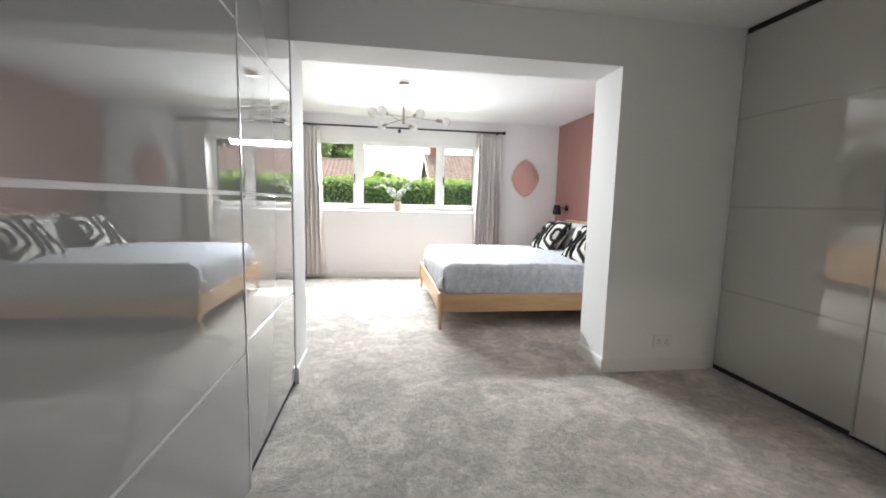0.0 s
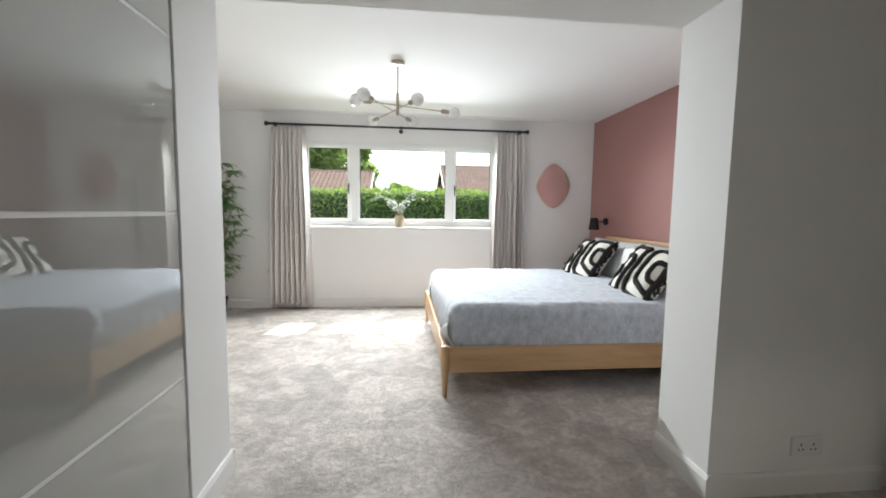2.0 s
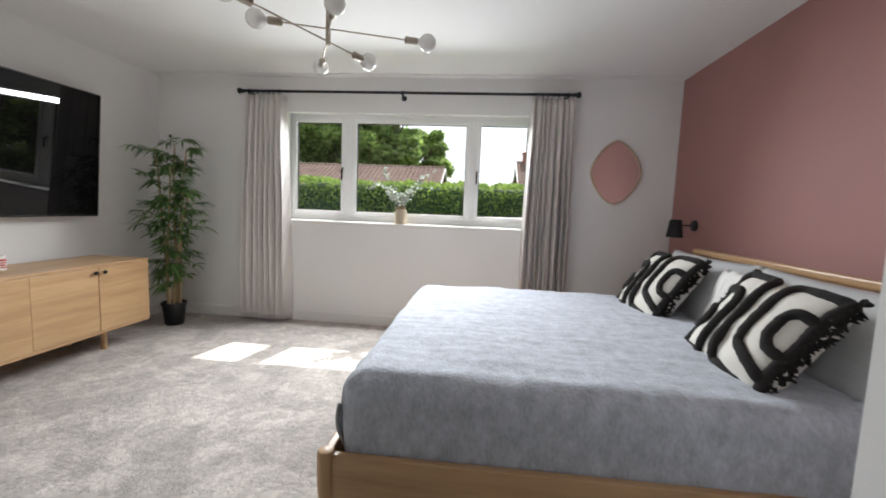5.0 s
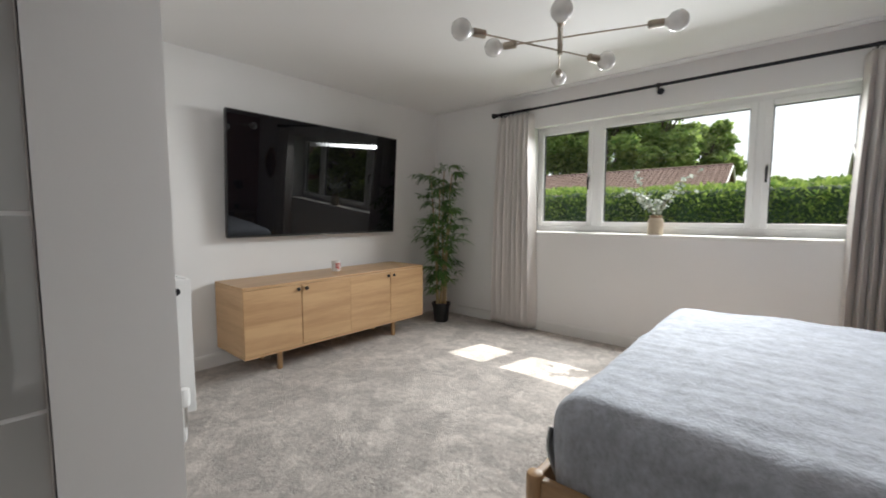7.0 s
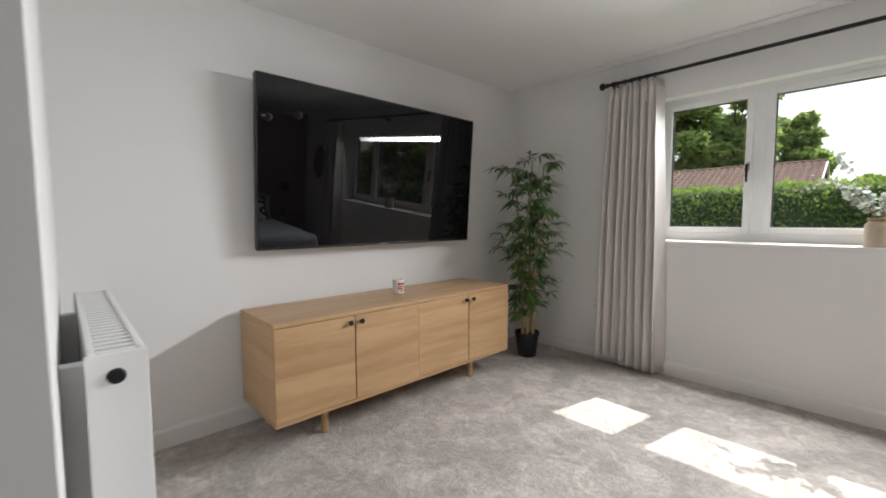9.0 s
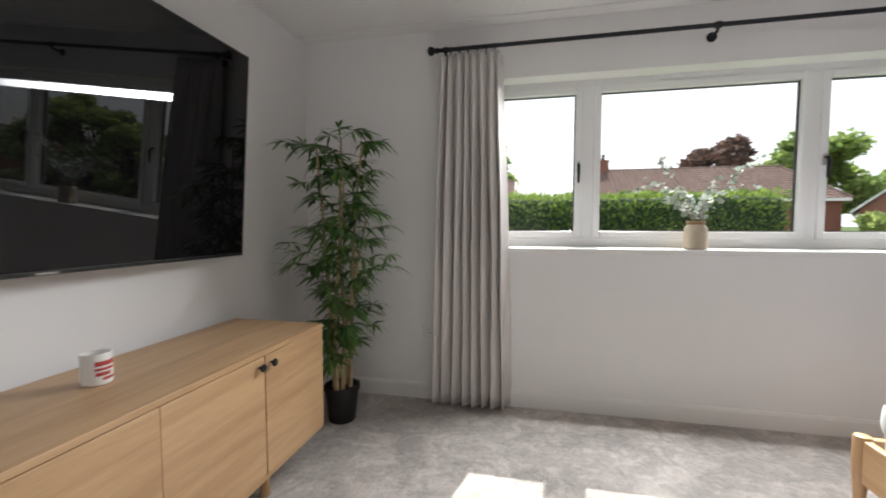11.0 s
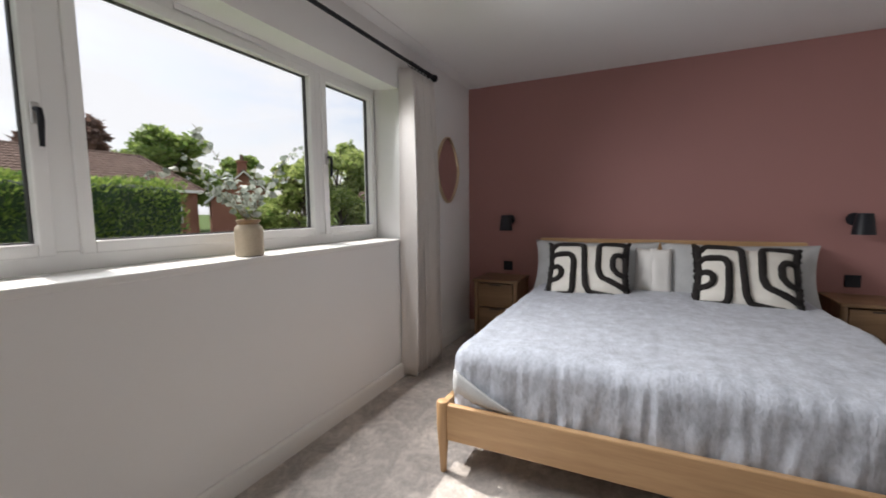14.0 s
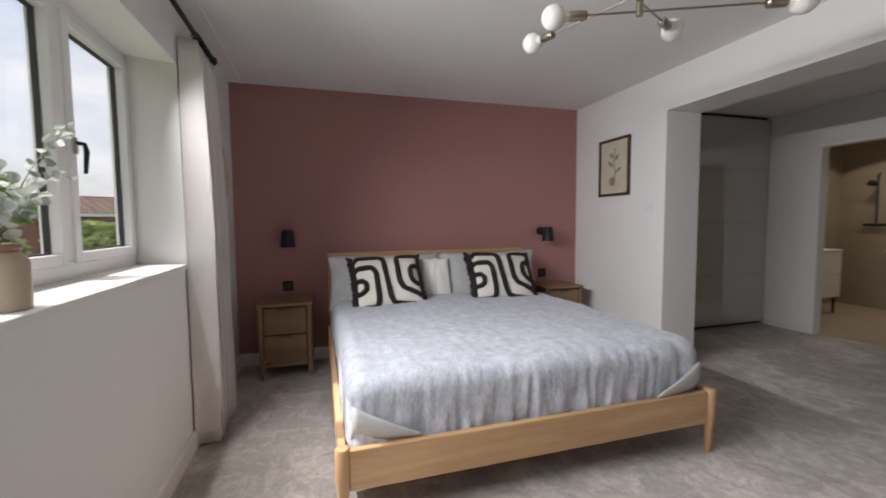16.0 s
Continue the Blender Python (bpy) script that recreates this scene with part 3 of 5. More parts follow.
def corner_fold(y, s):
    """The tucked corner at the foot: a slack triangle of lining."""
    bm = bmesh.new()
    n = 10
    rows = []
    for i in range(n + 1):
        u = i / n
        top = Vector((0.664, y - s * 0.01, 0.490)).lerp(Vector((0.636, y - s * 0.30, 0.348)), u)
        bot = Vector((0.690, y - s * 0.004, 0.340)).lerp(Vector((0.640, y - s * 0.30, 0.342)), u)
        row = []
        for j in range(7):
            v = j / 6
            p = top.lerp(bot, v)
            p.x -= 0.018 * math.sin(math.pi * v) * (1 - u) + 0.012 * math.sin(math.pi * u) + 0.004
            row.append(bm.verts.new(p - Vector((0, 0, 0.47))))
        rows.append(row)
    for a, b in zip(rows, rows[1:]):
        for j in range(6):
            bm.faces.new((a[j], a[j + 1], b[j + 1], b[j]))
    f = part("corner_fold", bm, M_GREYFUR, dv, "plain grey lining at the tucked corner", smooth=True, angle=90)
    so = f.modifiers.new("thick", "SOLIDIFY")
    so.thickness = 0.008


corner_fold(5.622, 1)
corner_fold(3.805, -1)


def pillow_mesh(w, h, d, n=18, seed=0.0, crease=0.004):
    """A stuffed cushion standing in the xz plane, base on z=0, front towards -y."""
    bm = bmesh.new()
    grid = {}
    for side in (-1, 1):
        for i in range(n + 1):
            for j in range(n + 1):
                u, v = i / n * 2 - 1, j / n * 2 - 1
                if side == 1 and (i in (0, n) or j in (0, n)):
                    grid[side, i, j] = grid[-1, i, j]
                    continue
                pinch = 1 - 0.07 * (1 - u * u) * v * v, 1 - 0.07 * (1 - v * v) * u * u
                t = ((1 - u ** 4) * (1 - v ** 4)) ** 0.6
                x, z = u * w / 2 * pinch[1], v * h / 2 * pinch[0] + h / 2
                y = side * d / 2 * t + crease * noise.noise(Vector((x * 12, z * 12, seed + side))) * t * 3
                grid[side, i, j] = bm.verts.new((x, y, z))
    for side in (-1, 1):
        for i in range(n):
            for j in range(n):
                q = [grid[side, i, j], grid[side, i + 1, j], grid[side, i + 1, j + 1], grid[side, i, j + 1]]
                if len(set(q)) == 4:
                    bm.faces.new(q)
    return bm


def lean(ob, x, y, z, back, yaw=0.0, spin=0.0):
    """Stands a cushion on the bed, leaning back towards the headboard; its front faces the foot."""
    ob.matrix_basis = Matrix.Translation((x, y, z)) @ pose(0, 0, 0, 0, 0, -90 + yaw) @ pose(0, 0, 0, -back, 0, 0) @ pose(0, 0, 0, 0, spin, 0)


def plain_cushion(name, w, h, d, material, label, cat, x, y, z, back, yaw=0.0, seed=0.0, spin=0.0):
    c = thing(name, (0, 0, 0), label, cat)
    part("cover", pillow_mesh(w, h, d, 18, seed), material, c, smooth=True, angle=90)
    lean(c, x, y, z, back, yaw, spin)
    return c


ZB = 0.592
for i, y in enumerate((4.20, 5.17)):
    plain_cushion("pillow", 0.80, 0.46, 0.16, M_WHITELINEN, "plump white cotton pillow upright against the headboard", "pillow", 2.565, y, ZB - 0.12, 10, 0, i)
    plain_cushion("cushion", 0.955, 0.46, 0.15, M_GREYFUR, "large grey velvet cushion leaning on the pillows", "cushion", 2.43, y + (0.02 if i else 0.03), ZB - 0.075, 16, 0, 5 + i)
plain_cushion("pillow", 0.15, 0.36, 0.07, M_WHITELINEN, "small white pillow end showing between cushions", "pillow", 2.38, 4.70, ZB - 0.02, 14, 6, 11)
plain_cushion("pillow", 0.15, 0.36, 0.07, M_WHITELINEN, "small white pillow end showing between cushions", "pillow", 2.39, 4.815, ZB - 0.02, 14, -6, 12)

TUFTS = (
    ((0.03, 0.04), (0.30, 0.03), (0.335, 0.10), (0.335, 0.62), (0.29, 0.72), (0.08, 0.73), (0.03, 0.68)),
    ((0.02, 0.27), (0.12, 0.27), (0.18, 0.33), (0.18, 0.44), (0.12, 0.50), (0.02, 0.49)),
    ((0.05, 0.86), (0.10, 0.95), (0.40, 0.96), (0.455, 0.90), (0.47, 0.55), (0.49, 0.18), (0.54, 0.06), (0.75, 0.04), (0.98, 0.03)),
    ((0.97, 0.95), (0.70, 0.955), (0.645, 0.91), (0.64, 0.45), (0.68, 0.31), (0.82, 0.24), (0.97, 0.17)),
    ((0.98, 0.72), (0.87, 0.73), (0.82, 0.66), (0.82, 0.48), (0.88, 0.39), (0.98, 0.38)),
    ((0.985, 0.97), (0.975, 0.75), (0.985, 0.5), (0.975, 0.25), (0.985, 0.03)),
    ((0.02, 0.97), (0.03, 0.86), (0.02, 0.66), (0.03, 0.5), (0.02, 0.27), (0.03, 0.04)),
)


def tufted_cushion(x, y, z, back, yaw, spin=0.0):
    w, h, d = 0.58, 0.48, 0.18
    c = thing("tufted_cushion", (0, 0, 0), "cream cushion with thick black tufted maze lines and fringed corners", "cushion", "tufted cushions on the bed")
    part("cover", pillow_mesh(w, h, d, 22, 20), M_CREAM, c, smooth=True, angle=90)
    rng = random.Random(int(y * 100))

    def on(u, v):
        u, v = u * 2 - 1, v * 2 - 1
        t = (max(0.0, 1 - u ** 4) * max(0.0, 1 - v ** 4)) ** 0.6
        return Vector((u * w / 2 * (1 - 0.07 * (1 - v * v) * u * u), -d / 2 * t - 0.003, v * h / 2 * (1 - 0.07 * (1 - u * u) * v * v) + h / 2))

    for line in TUFTS:
        pts = []
        for (u0, v0), (u1, v1) in zip(line, line[1:]):
            k = max(2, int(math.hypot((u1 - u0) * w, (v1 - v0) * h) / 0.012))
            pts += [(u0 + (u1 - u0) * i / k, v0 + (v1 - v0) * i / k) for i in range(k)]
        pts.append(line[-1])
        for _ in range(2):
            pts = [pts[0]] + [((a[0] + 2 * b[0] + e[0]) / 4, (a[1] + 2 * b[1] + e[1]) / 4) for a, b, e in zip(pts, pts[1:], pts[2:])] + [pts[-1]]
        bm = tubeb([on(u, v) for u, v in pts], [0.020 + 0.003 * rng.random() for _ in pts], 8)
        part("tufted_line", bm, M_BLACKTUFT, c, "thick black tufted line", smooth=True, angle=80)
    for u, v in ((0.01, 0.02), (0.99, 0.02), (0.01, 0.98), (0.99, 0.98)):
        base = on(u, v)
        out = Vector((u - 0.5, 0, v - 0.5)).normalized()
        bm = bmesh.new()
        for k in range(26):
            dr = (out + Vector((rng.uniform(-.5, .5), rng.uniform(-.5, .3), rng.uniform(-.4, .3)))).normalized()
            ln = rng.uniform(0.03, 0.06) * (1.9 if v < 0.5 else 0.6)
            tube(bm, [base, base + dr * ln * 0.6, base + dr * ln + Vector((0, 0, -0.004))], [0.010, 0.008, 0.002], 5)
        part("corner_tassel", bm, M_BLACKTUFT, c, "black wool corner tassel", smooth=True)
    for u in (0.0, 1.0):
        bm = bmesh.new()
        for k in range(170):
            v = 0.04 + 0.92 * rng.random()
            base = on(u * 0.96 + 0.02, v) + Vector((0, rng.uniform(-0.004, 0.05), 0))
            dr = Vector(((u - 0.5) * 2, rng.uniform(-.7, .7), rng.uniform(-.6, .6))).normalized()
            tube(bm, [base, base + dr * rng.uniform(0.016, 0.036)], [0.011, 0.003], 5)
        tagged(part("fringe", bm, M_BLACKTUFT, c, "ragged black side fringe", smooth=True), kind="stuff")
    lean(c, x, y, z, back, yaw, spin)


tufted_cushion(2.13, 5.20, ZB - 0.045, 36, 2, -1)
tufted_cushion(2.12, 4.235, ZB - 0.045, 36, -2, 2)


# ---- nightstands, wall lamps and sockets ----
def nightstand(y0, y1, label):
    n = thing("nightstand", (2.625, (y0 + y1) / 2, 0), label, "nightstand", "nightstands by the bed")
    x0, x1, h = -0.20, 0.20, (y1 - y0) / 2
    part("top", boxb(x0 - 0.012, x1 + 0.005, -h - 0.008, h + 0.008, 0.578, 0.602, 0.006), M_OAKD_Y, n)
    for sx in (x0 + 0.018, x1 - 0.018):
        for sy in (-h + 0.018, h - 0.018):
            bm = tubeb([(sx, sy, 0), (sx, sy, 0.1), (sx, sy, 0.577)], [0.013, 0.021, 0.021], 10)
            part("leg", bm, M_OAKD_Z, n, smooth=True)
    for sy in (-h + 0.006, h - 0.020):
        part("side_panel", boxb(x0 + 0.02, x1 - 0.02, sy, sy + 0.014, 0.12, 0.576, 0.002), M_OAKD_Z, n)
    part("bottom_rail", boxb(x0 + 0.006, x0 + 0.024, -h + 0.04, h - 0.04, 0.095, 0.13, 0.003), M_OAKD_Y, n)
    part("back_panel", boxb(x1 - 0.018, x1 - 0.006, -h + 0.04, h - 0.04, 0.12, 0.576), M_OAKD_Y, n)
    for z0, z1 in ((0.137, 0.346), (0.354, 0.566)):
        d = part("drawer", boxb(x0 + 0.004, x1 - 0.03, -h + 0.042, h - 0.042, z0, z1, 0.004), M_OAKD_Y, n)
        part("finger_pull", boxb(x0 + 0.001, x0 + 0.0038, -0.05, 0.05, z1 - 0.016, z1 - 0.006, 0.001), M_SHADOWGAP, d, "dark finger pull slot")
    return n


nightstand(5.80, 6.20, "small oak nightstand with two drawers by the window")
nightstand(3.27, 3.67, "small oak nightstand with two drawers beside the bed")


def wall_lamp(y):
    l = thing("wall_lamp", (X1, y, 1.13), "matt black wall reading lamp with a cone shade, unlit", "wall lamp", "wall lamps over the bed")
    bm = bmesh.new()
    lathe(bm, [(0.044, 0.0), (0.046, 0.006), (0.042, 0.022), (0.03, 0.026)], seg=28)
    bmesh.ops.rotate(bm, verts=bm.verts[:], cent=(0, 0, 0), matrix=Matrix.Rotation(radians(-90), 3, "Y"))
    part("wall_plate", bm, M_DARKMETAL, l, smooth=True)
    part("arm", tubeb([(-0.02, 0, 0), (-0.10, 0, 0.0), (-0.125, 0, -0.004)], 0.006, 10), M_DARKMETAL, l, smooth=True)
    bm = bmesh.new()
    lathe(bm, [(0.008, 0.045), (0.042, 0.043), (0.045, 0.036), (0.062, -0.10), (0.0585, -0.10), (0.041, 0.030), (0.006, 0.034)], (-0.155, 0, 0), 28)
    s = part("shade", bm, M_DARKMETAL, l, smooth=True)
    part("bulb", ball(bmesh.new(), (-0.155, 0, -0.06), 0.028), M_BULB, s, smooth=True)


wall_lamp(5.98)
wall_lamp(3.50)


def plate(name, x, y, z, w, h, face, material, label, cat, kind="socket"):
    """A switch or socket plate on a wall. face: the way it looks, as a turn about z of -y."""
    p = thing(name, (x, y, z), label, cat, rz=face)
    part("faceplate", boxb(-w / 2, w / 2, -0.010, 0, -h / 2, h / 2, 0.003), material, p)
    k = 2 if w > 0.12 else 1
    for i in range(k):
        cx = (i - (k - 1) / 2) * 0.06
        if kind == "switch":
            part("rocker", boxb(cx - 0.012, cx + 0.012, -0.015, -0.010, -0.02, 0.02, 0.002), material, p)
        else:
            part("rocker", boxb(cx + 0.006, cx + 0.018, -0.013, -0.010, 0.016, 0.032, 0.001), material, p)
            bm = bmesh.new()
            for a, b, c, d in ((-0.003, 0.003, 0.004, 0.014), (-0.014, -0.007, -0.016, -0.010), (0.007, 0.014, -0.016, -0.010)):
                box(bm, cx + a, cx + b, -0.0108, -0.0101, c, d)
            part("pin_holes", bm, M_SHADOWGAP, p)
    return p


plate("wall_socket", X1, 6.0, 0.68, 0.088, 0.088, -90, M_DARKMETAL, "matt black square socket above the nightstand", "socket")
plate("wall_socket", X1, 3.48, 0.69, 0.088, 0.088, -90, M_DARKMETAL, "matt black square socket above the nightstand", "socket")
plate("wall_socket", 2.11, YS, 0.216, 0.147, 0.088, 0, M_UPVC, "white double wall socket above the skirting", "socket")
plate("wall_socket", -1.27, Y1, 0.46, 0.147, 0.088, 0, M_UPVC, "white double wall socket behind the plant", "socket")
plate("light_switch", 1.82, Y0, 1.344, 0.088, 0.088, 180, M_UPVC, "small white light switch beside the opening", "light switch", "switch")


# ---- sideboard, candle and television ----
sb = thing("sideboard", (-1.889, 4.712, 0), "low oak sideboard with four doors on short round legs", "sideboard")
SX0, SX1, SH = -0.25, 0.245, 0.905
part("top", boxb(SX0, SX1, -SH, SH, 0.660, 0.680, 0.002), M_OAK_Y, sb)
part("base", boxb(SX0, SX1 - 0.004, -SH, SH, 0.160, 0.180, 0.002), M_OAK_Y, sb)
for y0 in (-SH, SH - 0.02):
    part("side_panel", boxb(SX0, SX1 - 0.004, y0, y0 + 0.02, 0.180, 0.660, 0.002), M_OAK_X, sb)
part("back_panel", boxb(SX0 + 0.002, SX0 + 0.012, -SH + 0.02, SH - 0.02, 0.180, 0.660), M_OAK_Y, sb)
for yc in (-0.455, 0.46):
    part("divider", boxb(SX0 + 0.02, SX1 - 0.03, yc - 0.01, yc + 0.01, 0.180, 0.660), M_OAK_X, sb)
GAPS = (-SH + 0.002, -0.4575, 0.001, 0.4585, SH - 0.002)
for i, (a, b) in enumerate(zip(GAPS, GAPS[1:])):
    g0, g1 = (0.0, 0.0035, 0.0008, 0.0035)[i], (0.0035, 0.0008, 0.0035, 0.0)[i]
    d = part("door", boxb(SX1 - 0.02, SX1, a + g0, b - g1, 0.1835, 0.657, 0.0015), M_OAK_Y, sb)
    ky = b - 0.035 if i in (0, 2) else a + 0.035
    bm = latheb([(0.005, 0), (0.005, 0.012), (0.014, 0.015), (0.0155, 0.020), (0.013, 0.025), (0.006, 0.027)], seg=18)
    bmesh.ops.rotate(bm, verts=bm.verts[:], cent=(0, 0, 0), matrix=Matrix.Rotation(radians(90), 3, "Y"))
    bmesh.ops.translate(bm, verts=bm.verts[:], vec=(SX1, ky, 0.622))
    part("knob", bm, M_DARKMETAL, d, "small dark bronze knob", smooth=True)
for lx in (0.14, -0.17):
    for ly in (-0.60, 0.58):
        bm = latheb([(0.019, 0), (0.021, 0.003), (0.021, 0.135), (0.021, 0.160)], (lx, ly, 0), 18)
        part("leg", bm, M_OAK_Z, sb, smooth=True)
for ly in (-0.60, 0.58):
    part("leg_rail", boxb(-0.2, 0.17, ly - 0.02, ly + 0.02, 0.135, 0.1595, 0.003), M_OAK_X, sb)

cd = thing("candle_jar", (-1.935, 4.77, 0.680), "white ceramic candle with a red printed label on the sideboard", "candle")
part("jar", latheb([(0.036, 0.0), (0.040, 0.004), (0.040, 0.092), (0.038, 0.096), (0.035, 0.094), (0.035, 0.075), (0.001, 0.074)], seg=28), M_CERAMIC, cd, smooth=True)
bm = bmesh.new()
for z0, z1, a0, a1 in ((0.060, 0.074, -0.75, 0.75), (0.046, 0.054, -0.75, 0.6), (0.030, 0.041, -0.7, 0.3), (0.016, 0.025, -0.3, 0.75)):
    vs = []
    for k in range(9):
        a = a0 + (a1 - a0) * k / 8
        vs.append([bm.verts.new((0.0405 * math.cos(a), 0.0405 * math.sin(a), z)) for z in (z0, z1)])
    for p, q in zip(vs, vs[1:]):
        bm.faces.new((p[0], q[0], q[1], p[1]))
part("printed_label", bm, M_RED, cd, "red printed label bars")
part("wick", tubeb([(0, 0, 0.072), (0.001, 0, 0.082)], 0.0012, 6), M_SHADOWGAP, cd)

tv = thing("television", (-2.046, 4.75, 1.499), "very large wall-mounted television with a black glossy screen, off", "television")
TW, TH = 0.859, 0.490
part("back_shell", boxb(-0.045, -0.006, -TW + 0.002, TW - 0.002, -TH + 0.002, TH - 0.002, 0.006), M_BEZEL, tv)
part("screen", boxb(-0.006, 0.0, -TW + 0.008, TW - 0.008, -TH + 0.014, TH - 0.008, 0.001), M_SCREEN, tv)
bm = bmesh.new()
for a in ((-TW, -TW + 0.0075, -TH, TH), (TW - 0.0075, TW, -TH, TH), (-TW + 0.0075, TW - 0.0075, -TH, -TH + 0.0135), (-TW + 0.0075, TW - 0.0075, TH - 0.0075, TH)):
    box(bm, -0.007, 0.0015, a[0], a[1], a[2], a[3], 0.001)
part("bezel", bm, M_BEZEL, tv)
part("badge", boxb(0.0015, 0.0025, -0.03, 0.03, -TH + 0.003, -TH + 0.009), M_ALU, tv, "small silver badge")
part("wall_bracket", boxb(-0.125, -0.045, -0.25, 0.25, -0.18, 0.18, 0.004), M_DARKMETAL, tv)
tv.rotation_euler = (0, radians(4.0), 0)


# ---- curtains and rod ----
RY, RZ = 6.325, 2.240


def curtain(x0, x1, folds, seed, label, flare=0.0, back=1):
    """back: the end (-1 or 1) whose edge turns back to the wall beside the window."""
    c = thing("curtain", ((x0 + x1) / 2, RY, 0), label, "curtain", "curtains at the window")
    cx, w = (x0 + x1) / 2, x1 - x0
    bm = bmesh.new()
    nu, nv = folds * 28, 30
    top, bot = 2.205, 0.018
    rows = []
    for j in range(nv + 1):
        v = j / nv
        z = top + (bot - top) * v
        row = []
        for i in range(nu + 1):
            u = i / nu
            warp = u + 0.05 * noise.noise(Vector((u * 3.1, 0.25 * z, seed + 2))) * math.sin(math.pi * u)
            ph = math.pi * folds * warp
            body = abs(math.sin(ph)) ** 0.75 * 2 - 1
            amp = (0.027 + 0.034 * min(1, v * 2.2)) * (0.8 + 0.55 * noise.noise(Vector((math.floor(folds * warp) * 1.7, seed, 0.35 * z))))
            swing = 0.016 * v * math.sin(2 * ph + seed)
            x = (u - 0.5) * (w * (0.90 + 0.10 * v ** 0.6) + flare * v) + swing + 0.008 * noise.noise(Vector((u * 7, z * 1.3, seed + 4)))
            y = -amp * body + 0.010 * noise.noise(Vector((u * 5, z * 1.6, seed + 8)))
            pleat = max(0.0, 1 - v * 14)
            y *= 1 - 0.55 * pleat
            edge = max(0.0, 1 - (u if back < 0 else 1 - u) / 0.07)
            y = y * (1 - edge) + 0.074 * edge
            row.append(bm.verts.new((x, y, z + (0.005 * body if j == nv else 0))))
        rows.append(row)
    for a, b in zip(rows, rows[1:]):
        for i in range(nu):
            bm.faces.new((a[i], a[i + 1], b[i + 1], b[i]))
    s = part("fabric", bm, M_CURTAIN, c, smooth=True, angle=90)
    so = s.modifiers.new("thick", "SOLIDIFY")
    so.thickness = 0.003
    for k in range(folds + 2):
        x = ((k + 0.5) / (folds + 2) - 0.5) * w * 0.86
        bm = tubeb([(x, 0, 2.196), (x, 0.004, 2.207), (x + 0.003, 0, 2.216)], 0.002, 6)
        part("hook", bm, M_DARKMETAL, c)


curtain(-1.235, -0.80, 8, 1.0, "full-length stone-grey linen curtain drawn back beside the plant", 0.07)
curtain(1.49, 1.915, 8, 7.0, "full-length stone-grey linen curtain drawn back beside the mirror", 0.03, -1)

rod = thing("curtain_rod", (0.328, RY, RZ), "black metal curtain rod with ball finials above the window", "curtain rod")
part("pole", tubeb([(-1.555, 0, 0), (1.555, 0, 0)], 0.0125, 14), M_DARKMETAL, rod, smooth=True)
for s in (-1, 1):
    bm = latheb([(0.0125, 0), (0.019, 0.004), (0.019, 0.012), (0.012, 0.018), (0.016, 0.024), (0.025, 0.036), (0.028, 0.048), (0.025, 0.060), (0.012, 0.068), (0.004, 0.070)], seg=20)
    bmesh.ops.rotate(bm, verts=bm.verts[:], cent=(0, 0, 0), matrix=Matrix.Rotation(radians(90 * s), 3, "Y"))
    bmesh.ops.translate(bm, verts=bm.verts[:], vec=(s * 1.545, 0, 0))
    part("finial", bm, M_DARKMETAL, rod, smooth=True)
for x in (-1.50, 0.0, 1.50):
    bm = tubeb([(x, Y1 - RY, -0.03), (x, 0.02, -0.03), (x, 0, -0.018)], 0.008, 10)
    tube(bm, [(x, Y1 - RY, -0.03), (x, Y1 - RY - 0.008, -0.03)], 0.026, 18)
    tube(bm, [(x - 0.014, 0, 0), (x + 0.014, 0, 0)], 0.018, 16)
    part("bracket", bm, M_DARKMETAL, rod, smooth=True)
for xs in ([-1.47 + 0.055 * k for k in range(6)] + [1.23 + 0.048 * k for k in range(6)]):
    bm = bmesh.new()
    n, k2 = 18, 6
    g = [[bm.verts.new((xs + 0.0035 * math.cos(2 * math.pi * b / k2), (0.019 + 0.0035 * math.sin(2 * math.pi * b / k2)) * math.cos(2 * math.pi * a / n), (0.019 + 0.0035 * math.sin(2 * math.pi * b / k2)) * math.sin(2 * math.pi * a / n) - 0.005)) for b in range(k2)] for a in range(n)]
    for a in range(n):
        for b in range(k2):
            bm.faces.new((g[a][b], g[(a + 1) % n][b], g[(a + 1) % n][(b + 1) % k2], g[a][(b + 1) % k2]))
    part("ring", bm, M_DARKMETAL, rod, smooth=True)


# ---- mirror and picture ----
def soft_diamond(a, rx, rz):
    """An outline between an oval and a diamond."""
    c, s = math.cos(a), math.sin(a)
    r = 1 / (abs(c) ** 1.55 + abs(s) ** 1.55) ** (1 / 1.55)
    return rx * r * c, rz * r * s


mi = thing("wall_mirror", (2.31, Y1, 1.575), "soft diamond-shaped wall mirror with a thin brass rim", "mirror")
n = 72
bm = bmesh.new()
o = [soft_diamond(2 * math.pi * k / n, 0.213, 0.276) for k in range(n)]
f = [bm.verts.new((x, -0.016, z)) for x, z in o]
b = [bm.verts.new((x, -0.006, z)) for x, z in o]
bm.faces.new(f)
bm.faces.new(b[::-1])
for k in range(n):
    bm.faces.new((f[k], b[k], b[(k + 1) % n], f[(k + 1) % n]))
part("mirror_glass", bm, M_MIRROR, mi)
bm = bmesh.new()
rings = [[bm.verts.new((x, y, z)) for x, z in (soft_diamond(2 * math.pi * k / n, 0.213 + e, 0.276 + e) for k in range(n))] for e, y in ((0.001, 0), (0.001, -0.026), (0.012, -0.026), (0.012, 0))]
for r0, r1 in zip(rings, rings[1:]):
    for k in range(n):
        bm.faces.new((r0[k], r0[(k + 1) % n], r1[(k + 1) % n], r1[k]))
